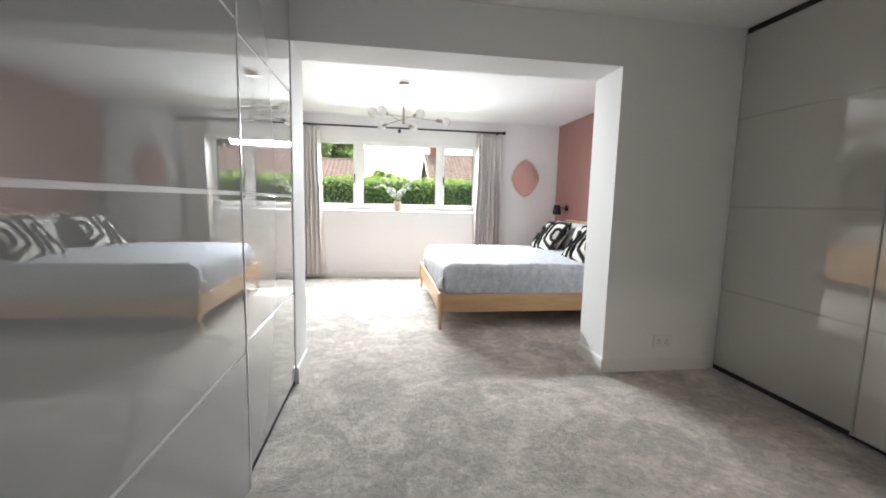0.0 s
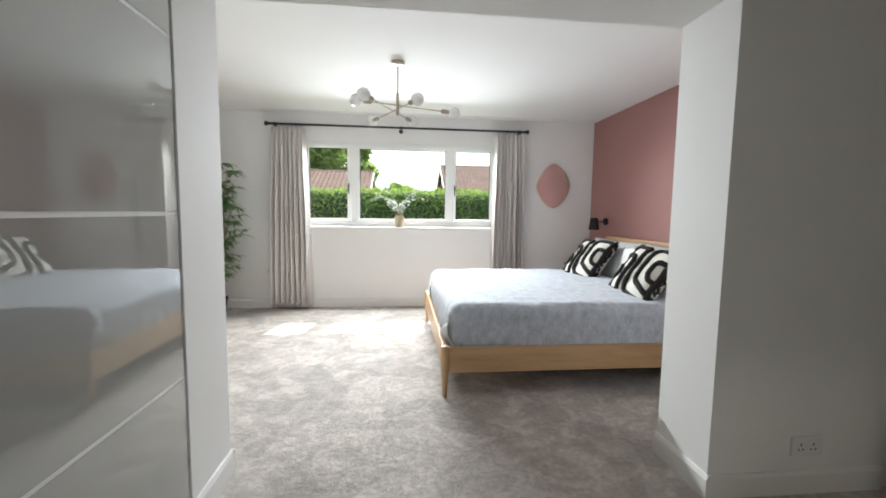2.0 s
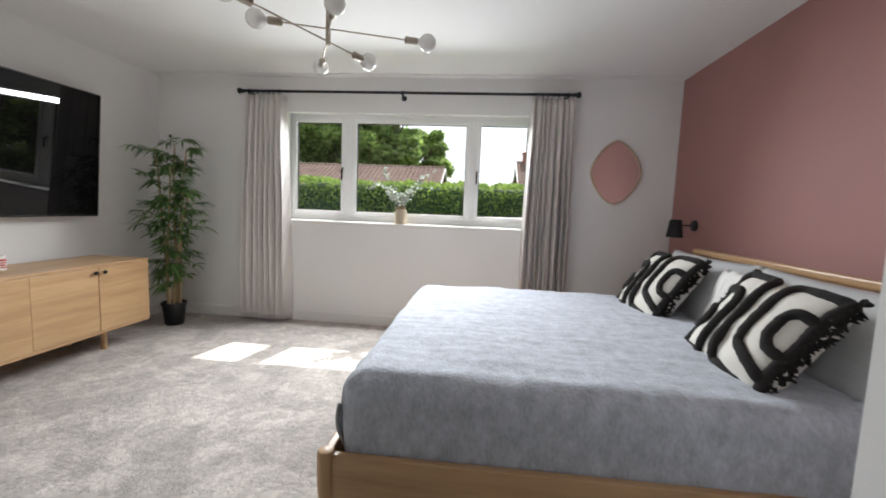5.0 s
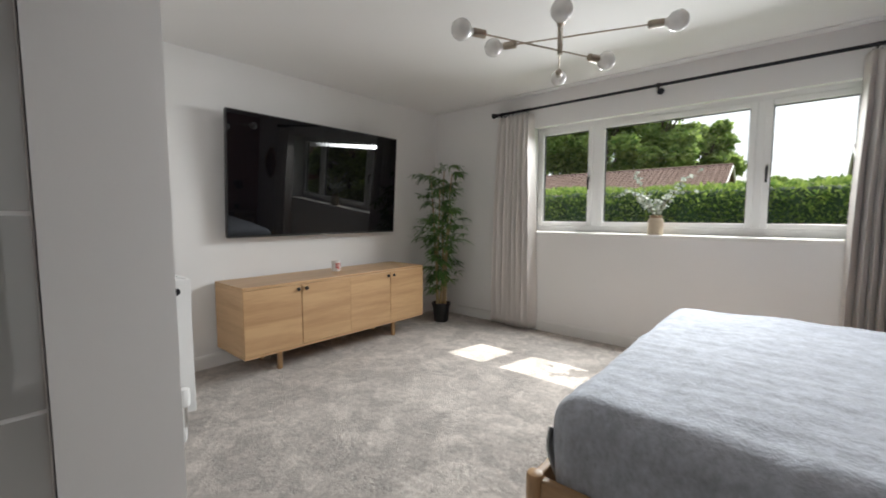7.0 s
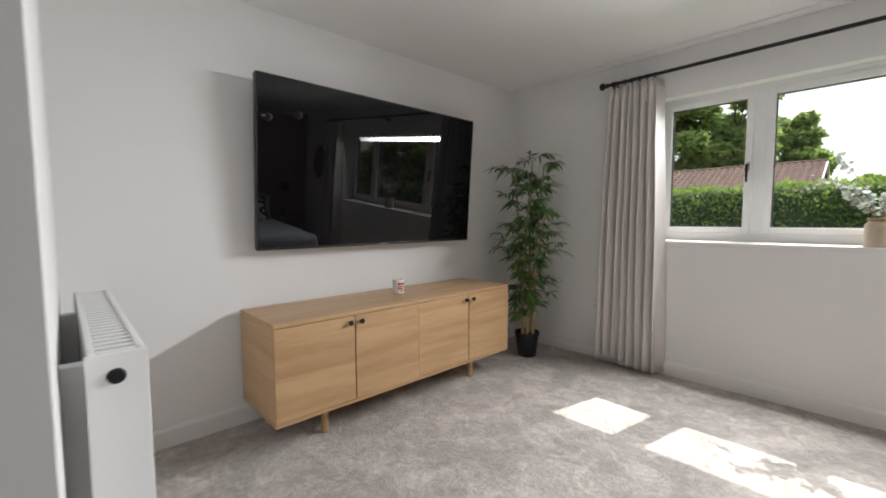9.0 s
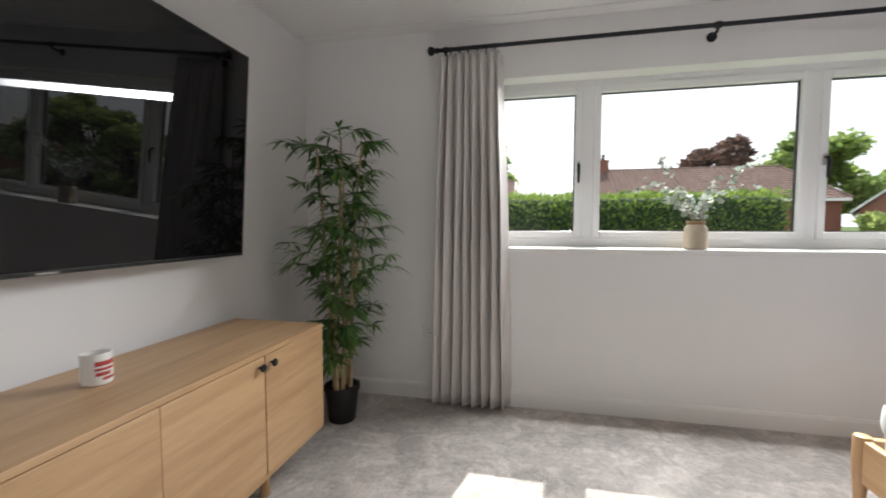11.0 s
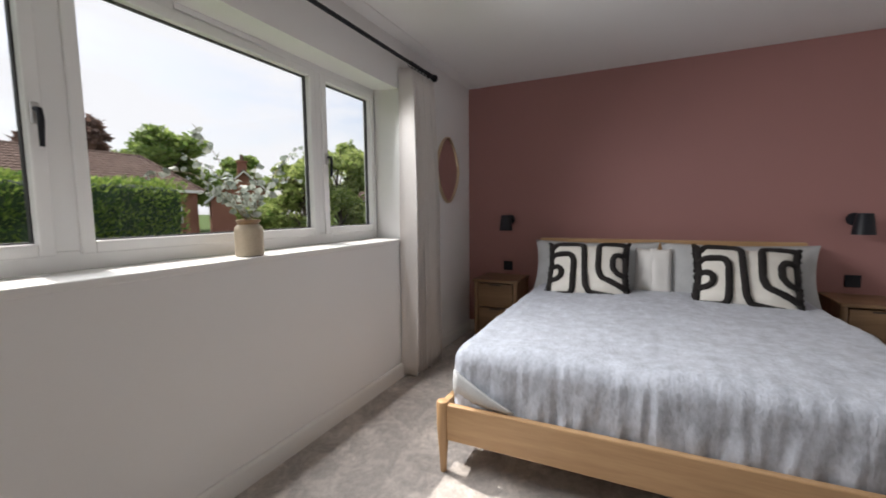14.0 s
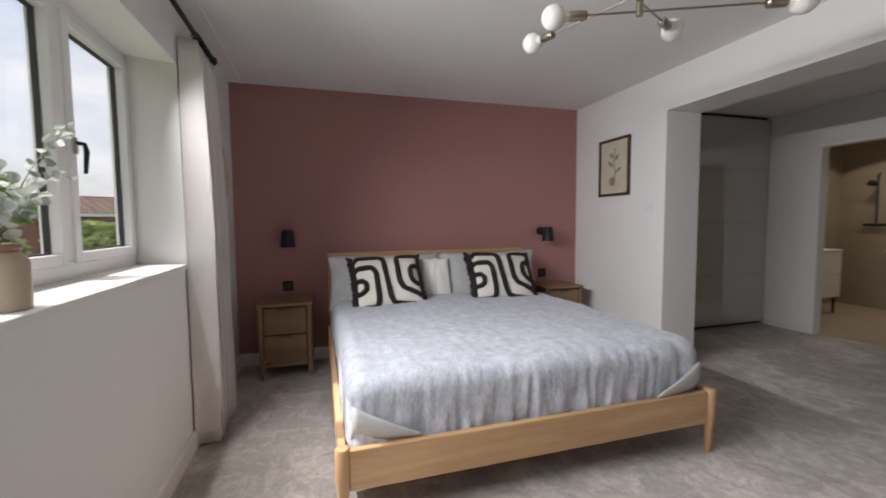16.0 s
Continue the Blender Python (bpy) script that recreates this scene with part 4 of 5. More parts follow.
part("rim", bm, M_BRASS, mi, "thin brass rim", smooth=True, angle=50)

pc = thing("framed_picture", (2.24, Y0, 1.725), "small dark-framed botanical print on aged paper", "picture", rz=180)
PW, PH = 0.205, 0.265
bm = bmesh.new()
for a in ((-PW, -PW + 0.024, -PH, PH), (PW - 0.024, PW, -PH, PH), (-PW + 0.024, PW - 0.024, -PH, -PH + 0.024), (-PW + 0.024, PW - 0.024, PH - 0.024, PH)):
    box(bm, a[0], a[1], -0.024, 0, a[2], a[3], 0.004)
part("frame", bm, M_FRAME, pc)
part("print", boxb(-PW + 0.024, PW - 0.024, -0.012, -0.003, -PH + 0.024, PH - 0.024), M_PAPER, pc)
bm = tubeb([(0.0, -0.0125, -0.16), (0.02, -0.0125, -0.05), (-0.01, -0.0125, 0.06), (0.01, -0.0125, 0.14)], 0.004, 6)
part("drawn_stem", bm, M_PRINTGREEN, pc)
bm = bmesh.new()
for (x, z, l, a) in ((0.02, -0.05, 0.09, 0.5), (-0.01, 0.0, 0.10, 2.4), (0.0, 0.05, 0.10, 0.8), (0.0, 0.09, 0.08, 2.6), (0.01, 0.14, 0.05, 1.4), (0.02, -0.12, 0.07, 2.9)):
    d, q = Vector((math.cos(a), 0, math.sin(a))), Vector((-math.sin(a), 0, math.cos(a)))
    p = Vector((x, -0.0128, z))
    bm.faces.new([bm.verts.new(v) for v in (p, p + d * l * 0.5 + q * l * 0.2, p + d * l, p + d * l * 0.5 - q * l * 0.2)])
part("drawn_leaves", bm, M_PRINTGREEN, pc)
bm = bmesh.new()
for k in range(10):
    a = k * 0.628
    d, q = Vector((math.cos(a), 0, math.sin(a))), Vector((-math.sin(a), 0, math.cos(a)))
    p = Vector((-0.02, -0.0131, -0.13))
    bm.faces.new([bm.verts.new(v) for v in (p, p + d * 0.03 + q * 0.012, p + d * 0.055, p + d * 0.03 - q * 0.012)])
part("drawn_flower", bm, M_PRINTBROWN, pc)


# ---- chandelier ----
ch = thing("chandelier", (0.305, 4.564, H), "six-bulb branching ceiling light in brushed bronze metal, unlit", "ceiling light")
part("ceiling_rose", latheb([(0.001, -0.026), (0.048, -0.026), (0.053, -0.022), (0.054, -0.002), (0.054, 0.0)], seg=32), M_BRONZE, ch, smooth=True)
part("stem", tubeb([(0, 0, -0.02), (0, 0, -0.25)], 0.005, 12), M_BRONZE, ch, smooth=True)
part("hub", tubeb([(0, 0, -0.245), (0, 0, -0.415)], 0.0125, 18), M_BRONZE, ch, smooth=True)
for ang, za, la, lb in ((-114, -0.400, 0.545, 0.305), (20, -0.338, 0.506, 0.333), (-64, -0.365, 0.335, 0.525)):
    for L, turn in ((la, ang), (lb, ang + 180)):
        d = Vector((math.cos(radians(turn)), math.sin(radians(turn)), 0))
        o = Vector((0, 0, za))
        arm = part("arm", tubeb([o, o + d * (L - 0.115)], 0.004, 8), M_BRONZE, ch, smooth=True)
        part("lamp_holder", tubeb([o + d * (L - 0.118), o + d * (L - 0.112), o + d * (L - 0.055), o + d * (L - 0.05)], [0.012, 0.0185, 0.0185, 0.016], 16), M_BRONZE, arm, smooth=True)
        bm = tubeb([o + d * (L - 0.054), o + d * (L - 0.042), o + d * (L - 0.026)], [0.014, 0.017, 0.030], 16)
        ball(bm, o + d * (L + 0.005), 0.046)
        part("globe_bulb", bm, M_BULB, arm, "frosted white globe bulb", smooth=True, angle=80)


# ---- leaves ----
def blade(bm, base, d, up, length, width, droop, seg=3):
    """A lance-shaped leaf that bends down along its length."""
    side = d.cross(up)
    if side.length < 1e-4:
        side = d.orthogonal()
    side.normalize()
    prev = [bm.verts.new(base)]
    for k in range(1, seg + 1):
        t = k / seg
        p = base + d * length * t - Vector((0, 0, droop * length * t * t))
        if k == seg:
            cur = [bm.verts.new(p)]
        else:
            w = width * math.sin(math.pi * (t * 0.85 + 0.12)) / 2
            cur = [bm.verts.new(p + side * w), bm.verts.new(p - side * w)]
        if len(prev) == 1 and len(cur) == 2:
            bm.faces.new((prev[0], cur[0], cur[1]))
        elif len(prev) == 2 and len(cur) == 2:
            bm.faces.new((prev[0], cur[0], cur[1], prev[1]))
        elif len(prev) == 2:
            bm.faces.new((prev[0], cur[0], prev[1]))
        prev = cur


# longer side twigs of each cane: height, then the way they reach
REACHES = (
    ((0.92, 0.26, -0.05, 0.03), (1.05, 0.20, 0.05, 0.08)),
    ((1.25, 0.12, 0.16, 0.06), (0.75, -0.18, 0.05, 0.02)),
    ((0.98, -0.33, -0.02, 0.06), (0.88, -0.26, -0.06, 0.02), (1.52, -0.18, -0.08, 0.10)),
    ((1.20, 0.22, -0.06, 0.05), (0.60, 0.14, -0.10, -0.02)),
    ((0.95, 0.20, 0.0, 0.05), (0.70, 0.16, 0.06, 0.0), (0.55, -0.08, -0.12, 0.0)),
)


def bamboo():
    rng = random.Random(4)
    b = thing("bamboo_plant", (-1.74, 6.01, 0), "tall artificial bamboo with green leaves in a black pot", "potted plant")
    part("pot", latheb([(0.074, 0.0), (0.078, 0.004), (0.098, 0.185), (0.106, 0.186), (0.107, 0.212), (0.099, 0.213), (0.094, 0.18), (0.001, 0.178)], seg=36), M_POT, b, "black plastic pot", smooth=True)
    part("soil", latheb([(0.001, 0.180), (0.093, 0.181), (0.088, 0.190), (0.03, 0.196), (0.001, 0.197)], seg=24), M_SOIL, b, smooth=True)
    leaves = []
    for s, (a, r, hgt, lx, ly) in enumerate(((0.3, 0.045, 1.63, 0.10, 0.02), (1.8, 0.05, 1.68, -0.01, 0.03), (3.3, 0.045, 1.64, -0.09, -0.03), (4.6, 0.05, 1.46, 0.09, -0.08), (5.6, 0.03, 1.20, 0.15, 0.0))):
        pts, rad = [], []
        for k in range(17):
            t = k / 16
            pts.append(Vector((r * math.cos(a) + lx * t * t + 0.008 * math.sin(5 * t + s), r * math.sin(a) + ly * t * t + 0.008 * math.cos(4 * t + s), 0.18 + (hgt - 0.18) * t)))
            rad.append(0.0150 - 0.0105 * t + (0.0012 if k % 3 == 0 else 0))
        part("cane", tubeb(pts, rad, 8), M_BAMBOO, b, smooth=True)
        twigs = []
        for k in range(3, 17):
            n = 3 if k > 13 else 2 if k in (4, 6, 7, 8, 10, 11, 12) else 1
            for _ in range(n):
                az = rng.uniform(0, 6.28)
                p = pts[k].lerp(pts[k - 1], rng.random())
                reach = rng.uniform(0.06, 0.17) * (1.1 if 7 < k < 13 else 0.85)
                twigs.append((p, p + Vector((math.cos(az) * reach, math.sin(az) * reach * 0.9, rng.uniform(0.01, 0.08))), az))
        for z, dx, dy, dz in REACHES[s]:
            p = min(pts, key=lambda q: abs(q.z - z))
            twigs.append((p, p + Vector((dx, dy, dz)), math.atan2(dy, dx)))
        bm = bmesh.new()
        for p, q, az in twigs:
            q.x, q.y = max(q.x, -0.34), min(q.y, 0.29)
            mid = p.lerp(q, 0.5) + Vector((0, 0, 0.015))
            tube(bm, [p, mid, q], [0.0022, 0.0017, 0.0009], 4)
            for c in range(rng.randint(11, 15)):
                base = mid.lerp(q, rng.uniform(-0.1, 1.0))
                az2 = az + rng.gauss(0, 1.0)
                d = Vector((math.cos(az2), math.sin(az2), rng.uniform(-0.45, 0.40))).normalized()
                blade(bm, base, d, Vector((rng.uniform(-.4, .4), rng.uniform(-.4, .4), 1)), rng.uniform(0.075, 0.145), rng.uniform(0.014, 0.023), rng.uniform(0.1, 0.55), 4)
        tagged(part("foliage", bm, M_BAMLEAF, b, "narrow green bamboo leaves"), kind="stuff")


bamboo()


def vase():
    rng = random.Random(9)
    v = thing("vase", (0.312, 6.49, WZ0), "old cream stoneware jar with a brown rim on the sill", "vase")
    part("jar", latheb([(0.056, 0.0), (0.061, 0.003), (0.062, 0.01), (0.062, 0.118), (0.058, 0.132), (0.048, 0.142), (0.045, 0.146), (0.001, 0.1465)], seg=36), M_STONEWARE, v, smooth=True)
    part("rim", latheb([(0.045, 0.1455), (0.0455, 0.152), (0.051, 0.156), (0.052, 0.163), (0.048, 0.168), (0.041, 0.166), (0.040, 0.147)], seg=36), M_STONEBROWN, v, "brown glazed rim", smooth=True)
    e = thing("eucalyptus_bunch", (0.312, 6.49, WZ0 + 0.147), "dried silver-green eucalyptus stems standing in the jar", "dried stems")
    for tip, sag in (((-0.21, 0.04, 0.42), 0.05), ((-0.37, 0.09, 0.20), 0.10), ((-0.28, -0.04, 0.27), 0.06), ((0.31, -0.02, 0.38), 0.05), ((0.28, -0.04, 0.21), 0.08),
                     ((-0.11, -0.06, 0.20), 0.02), ((0.10, 0.05, 0.22), 0.02), ((0.03, -0.07, 0.15), 0.01), ((0.14, 0.09, 0.28), 0.03), ((-0.16, 0.08, 0.14), 0.05)):
        tip = Vector(tip)
        n = 14
        pts = []
        for k in range(n + 1):
            t = k / n
            p = tip * t
            p.z += sag * math.sin(math.pi * t) + 0.001
            p += Vector((0.006 * math.sin(7 * t + tip.x * 30), 0.006 * math.cos(6 * t + tip.z * 30), 0)) * t
            pts.append(p)
        st = part("stem", tubeb(pts, [0.0023 - 0.0014 * k / n for k in range(n + 1)], 6), M_EUCASTEM, e, smooth=True)
        bm = bmesh.new()
        for k in range(3, n + 1):
            if rng.random() < 0.25:
                continue
            for sgn in range(3 if k % 2 else 2):
                p = pts[k]
                a2 = rng.uniform(0, 6.28)
                d = Vector((math.cos(a2), math.sin(a2) * 0.8, rng.uniform(-0.5, 0.6))).normalized()
                nrm = d.cross(Vector((rng.uniform(-1, 1), rng.uniform(-1, 1), rng.uniform(-1, 1)))).normalized()
                sd = d.cross(nrm).normalized()
                r = rng.uniform(0.012, 0.023) * (1.1 - 0.025 * k)
                c = p + d * (r + 0.006)
                ring = [bm.verts.new(c + r * ((1.15 if j == 0 else 1.0) * math.cos(j * math.pi / 5) * d + 0.80 * math.sin(j * math.pi / 5) * sd) + nrm * r * 0.24 * math.cos(j * math.pi / 2.5)) for j in range(10)]
                mid = bm.verts.new(c - nrm * r * 0.15)
                for j in range(10):
                    bm.faces.new((ring[j], ring[(j + 1) % 10], mid))
        part("leaves", bm, M_EUCA, st, "round silvery leaves")


vase()


# ---- radiator ----
rd = thing("radiator", (-0.765, Y0, 0.0), "white double-panel radiator on the wall beside the opening", "radiator")
part("front_panel", boxb(-1.0, 0.0, 0.128, 0.142, 0.31, 0.915, 0.004), M_RAD, rd)
part("back_panel", boxb(-1.0, 0.0, 0.045, 0.059, 0.31, 0.915, 0.004), M_RAD, rd)
part("end_cover", boxb(-0.004, 0.004, 0.040, 0.146, 0.315, 0.91, 0.002), M_RAD, rd)
part("end_cover", boxb(-1.004, -0.996, 0.040, 0.146, 0.315, 0.91, 0.002), M_RAD, rd)
bm = bmesh.new()
for k in range(26):
    box(bm, -0.985 + k * 0.0385, -0.965 + k * 0.0385, 0.06, 0.127, 0.905, 0.912)
part("top_grille", bm, M_RAD, rd)
part("air_plug", tubeb([(0.004, 0.09, 0.86), (0.012, 0.09, 0.86)], [0.017, 0.014], 16), M_DARKMETAL, rd, "dark steel air plug", smooth=True)
for x in (-0.85, -0.15):
    part("bracket", boxb(x - 0.02, x + 0.02, 0.0, 0.045, 0.36, 0.86, 0.003), M_RAD, rd)
bm = tubeb([(0.0, 0.09, 0.34), (0.032, 0.09, 0.34)], 0.011, 12)
tube(bm, [(0.032, 0.09, 0.36), (0.032, 0.09, 0.27)], 0.012, 12)
vb = part("valve_body", bm, M_CHROME, rd, smooth=True)
part("valve_head", latheb([(0.014, 0.0), (0.022, 0.005), (0.024, 0.05), (0.021, 0.078), (0.012, 0.083)], (0.032, 0.09, 0.36), 20), M_RAD, vb, "white thermostatic valve head", smooth=True)
part("pipe", tubeb([(0.032, 0.09, 0.27), (0.032, 0.09, 0.22), (0.030, 0.085, 0.205), (0.024, 0.07, 0.20), (0.02, 0.0, 0.20)], 0.0075, 10), M_RAD, rd, smooth=True)


# ---- bathroom ----
structure("door_lining", box(box(boxb(DOX1, DOX1 + 0.055, DY0, DY0 + 0.014, 0, DOH + 0.055, 0.003), DOX0 - 0.055, DOX0, DY0, DY0 + 0.014, 0, DOH + 0.055, 0.003), DOX0, DOX1, DY0, DY0 + 0.014, DOH, DOH + 0.055, 0.003), M_TRIM, "white painted doorway trim", "trim")
structure("floor_bathroom", boxb(LX1 + 0.1, BX1, BY0, DY0 - 0.1, 0.0, 0.006), M_BATHFLOOR, "beige stone-tiled bathroom floor", "floor")
bw = tagged(part("wall_bathroom_south", boxb(LX1, BX1 + 0.1, BY0 - 0.1, BY0, 0, H), M_TILE), "beige tiled bathroom wall", "wall", kind="structure")

vn = thing("bathroom_vanity", (2.78, -0.34, 0.006), "white bathroom vanity cabinet on dark slim legs", "vanity unit")
part("body", boxb(-0.22, 0.255, -0.34, 0.34, 0.215, 0.80, 0.003), M_TRIM, vn)
for z0, z1 in ((0.222, 0.505), (0.512, 0.795)):
    part("drawer", boxb(-0.238, -0.221, -0.337, 0.337, z0, z1, 0.003), M_TRIM, vn)
part("basin", boxb(-0.245, 0.257, -0.345, 0.345, 0.80, 0.83, 0.006), M_CERAMIC, vn, "white ceramic basin top")
for lx in (-0.19, 0.22):
    for ly in (-0.30, 0.30):
        part("leg", tubeb([(lx, ly, 0), (lx, ly, 0.215)], [0.011, 0.018], 10), M_DARKMETAL, vn, "dark tapered leg", smooth=True)
part("tap", tubeb([(0.16, 0, 0.83), (0.16, 0, 0.95), (0.12, 0, 0.98), (0.05, 0, 0.97)], 0.011, 10), M_CHROME, vn, smooth=True)
bmr = thing("bathroom_mirror", (BX1, -0.34, 1.50), "frameless bathroom mirror above the vanity", "mirror")
part("mirror_glass", boxb(-0.02, 0, -0.32, 0.32, -0.42, 0.42, 0.003), M_MIRROR, bmr)
sh = thing("shower_set", (2.62, BY0, 1.5), "dark metal shower head and rail on the tiled wall", "shower")
part("riser_rail", tubeb([(0, 0, -0.35), (0, 0.05, -0.34), (0, 0.05, 0.32), (0, 0, 0.33)], 0.010, 10), M_DARKMETAL, sh, smooth=True)
part("shower_head", tubeb([(0, 0.05, 0.18), (0, 0.13, 0.22), (0, 0.17, 0.20), (0, 0.18, 0.18)], [0.012, 0.014, 0.045, 0.05], 16), M_DARKMETAL, sh, smooth=True)
part("mixer_bar", tubeb([(-0.13, 0.045, -0.36), (0.13, 0.045, -0.36)], 0.02, 14), M_DARKMETAL, sh, smooth=True)
shelf = thing("shower_shelf", (2.32, BY0, 0.80), "narrow white shelf on the tiled bathroom wall", "shelf")
part("board", boxb(-0.16, 0.16, 0, 0.09, -0.012, 0.012, 0.004), M_CERAMIC, shelf)
M_DOWN = glow("downlight_glow", (1, 0.78, 0.5), 6.0)
for x, y in ((2.35, -0.75), (1.65, -0.75)):
    dl = thing("downlight", (x, y, H), "small round recessed bathroom downlight, lit warm", "ceiling light", "bathroom downlights")
    part("bezel", latheb([(0.030, -0.001), (0.030, -0.006), (0.043, -0.005), (0.045, 0.0)], seg=24), M_CHROME, dl, smooth=True)
    part("lens", latheb([(0.001, -0.003), (0.029, -0.003), (0.029, 0.0)], seg=24), M_DOWN, dl, "glowing lens")
    ld = bpy.data.lights.new("downlight_lamp", "SPOT")
    ld.energy, ld.color, ld.spot_size, ld.shadow_soft_size = 16, (1, 0.88, 0.72), radians(130), 0.03
    lo = new("downlight_lamp", ld)
    lo.location = (x, y, H - 0.012)


# ---- garden and street ----
structure("ground", boxb(-300, 300, -300, 600, -0.46, -0.30), M_GRASS, "mown green lawn and verge", "ground")
structure("wall_outside_plinth", boxb(X0 - 0.3, X1 + 0.3, YW - 0.02, YW + 0.25, -0.45, -0.12), M_BRICK, "brick plinth under the bedroom wall", "wall")


def leaf_cloud(bm, rng, center, radius, count, size, squash=(1, 1, 1), hollow=0.55):
    """Small bent leaf clumps in an uneven ball."""
    for _ in range(count):
        d = Vector((rng.gauss(0, 1), rng.gauss(0, 1), rng.gauss(0, 1))).normalized()
        r = radius * (hollow + (1 - hollow) * rng.random()) * (0.85 + 0.35 * noise.noise(d * 1.7 + Vector(center)))
        p = Vector(center) + Vector((d.x * squash[0], d.y * squash[1], d.z * squash[2])) * r
        a = Vector((rng.uniform(-1, 1), rng.uniform(-1, 1), rng.uniform(-0.6, 0.6))).normalized()
        b = a.cross((d + Vector((rng.uniform(-.7, .7), rng.uniform(-.7, .7), rng.uniform(-.7, .7)))).normalized())
        if b.length < 0.01:
            continue
        b.normalize()
        s = size * rng.uniform(0.6, 1.3)
        nn = a.cross(b) * s * 0.25
        v = [bm.verts.new(q) for q in (p - a * s, p + b * s * 0.5 + nn, p + a * s, p - b * s * 0.5 + nn)]
        bm.faces.new((v[0], v[1], v[2]))
        bm.faces.new((v[0], v[2], v[3]))


def tree(x, y, height, spread, material, label, seed, trunk=0.2, clumps=14, leaves=260, size=0.28, low=0.35):
    rng = random.Random(seed)
    t = thing("tree", (x, y, -0.30), label, "tree")
    bm = tubeb([(0, 0, 0), (0.05, 0.02, height * 0.3), (0.0, 0.1, height * 0.65), (0.1, 0, height * 0.9)], [trunk, trunk * 0.8, trunk * 0.5, trunk * 0.15], 10)
    tr = part("trunk", bm, M_BARK, t, smooth=True)
    crown = bmesh.new()
    for k in range(clumps):
        a, hh = rng.uniform(0, 6.28), rng.uniform(low, 0.92)
        rr = spread * (0.25 + 0.6 * rng.random()) * (1.05 - abs(hh - 0.55) * 1.1)
        c = Vector((math.cos(a) * rr, math.sin(a) * rr, hh * height))
        part("limb", tubeb([(0, 0.05, c.z * 0.62), c * 0.5 + Vector((0, 0, c.z * 0.33)), c], [trunk * 0.35, trunk * 0.2, trunk * 0.06], 6), M_BARK, tr, smooth=True)
        leaf_cloud(crown, rng, c, spread * rng.uniform(0.26, 0.42), leaves, size, (1, 1, 0.8), 0.35)
    tagged(part("crown", crown, material, t), kind="stuff")


def hedge(x0, x1, y0, y1, z1, seed):
    rng = random.Random(seed)
    h = thing("hedge", ((x0 + x1) / 2, (y0 + y1) / 2, -0.30), "thick clipped green conifer hedge across the garden", "hedge")
    o = h.location
    # solid filler behind the sprays; its dark colour stands for inner shade
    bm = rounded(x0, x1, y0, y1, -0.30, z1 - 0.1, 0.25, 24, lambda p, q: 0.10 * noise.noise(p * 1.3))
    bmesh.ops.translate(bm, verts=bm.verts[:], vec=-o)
    part("hedge_shade_core", bm, M_HEDGESHADE, h, smooth=True)
    bm = bmesh.new()
    n = int((x1 - x0) * 1500)
    for _ in range(n):
        x = rng.uniform(x0, x1)
        if rng.random() < 0.66:
            p = Vector((x, y0 - 0.05 + rng.uniform(-0.10, 0.10), rng.uniform(0.2, z1)))
            nrm = Vector((0, -1, 0.3))
        else:
            p = Vector((x, rng.uniform(y0, y1), z1 - 0.05 + rng.uniform(-0.08, 0.08) + 0.10 * noise.noise(Vector((x * 0.8, 0, 3)))))
            nrm = Vector((0, -0.2, 1))
        p += nrm * 0.12 * noise.noise(Vector((p.x * 1.6, p.z * 2.4, seed)))
        a = (nrm + Vector((rng.uniform(-1, 1), rng.uniform(-.6, .6), rng.uniform(-0.2, 0.9)))).normalized()
        b = a.cross(Vector((rng.uniform(-1, 1), rng.uniform(-1, 1), rng.uniform(-1, 1)))).normalized()
        s = rng.uniform(0.035, 0.085)
        v = [bm.verts.new(q - o) for q in (p - a * s * 0.3, p + b * s * 0.35 + a * s * 0.4, p + a * s * 1.4, p - b * s * 0.35 + a * s * 0.4)]
        bm.faces.new(v)
    tagged(part("sprays", bm, M_HEDGE, h), kind="stuff")


hedge(-13.0, 4.9, 14.2, 15.6, 1.92, 5)


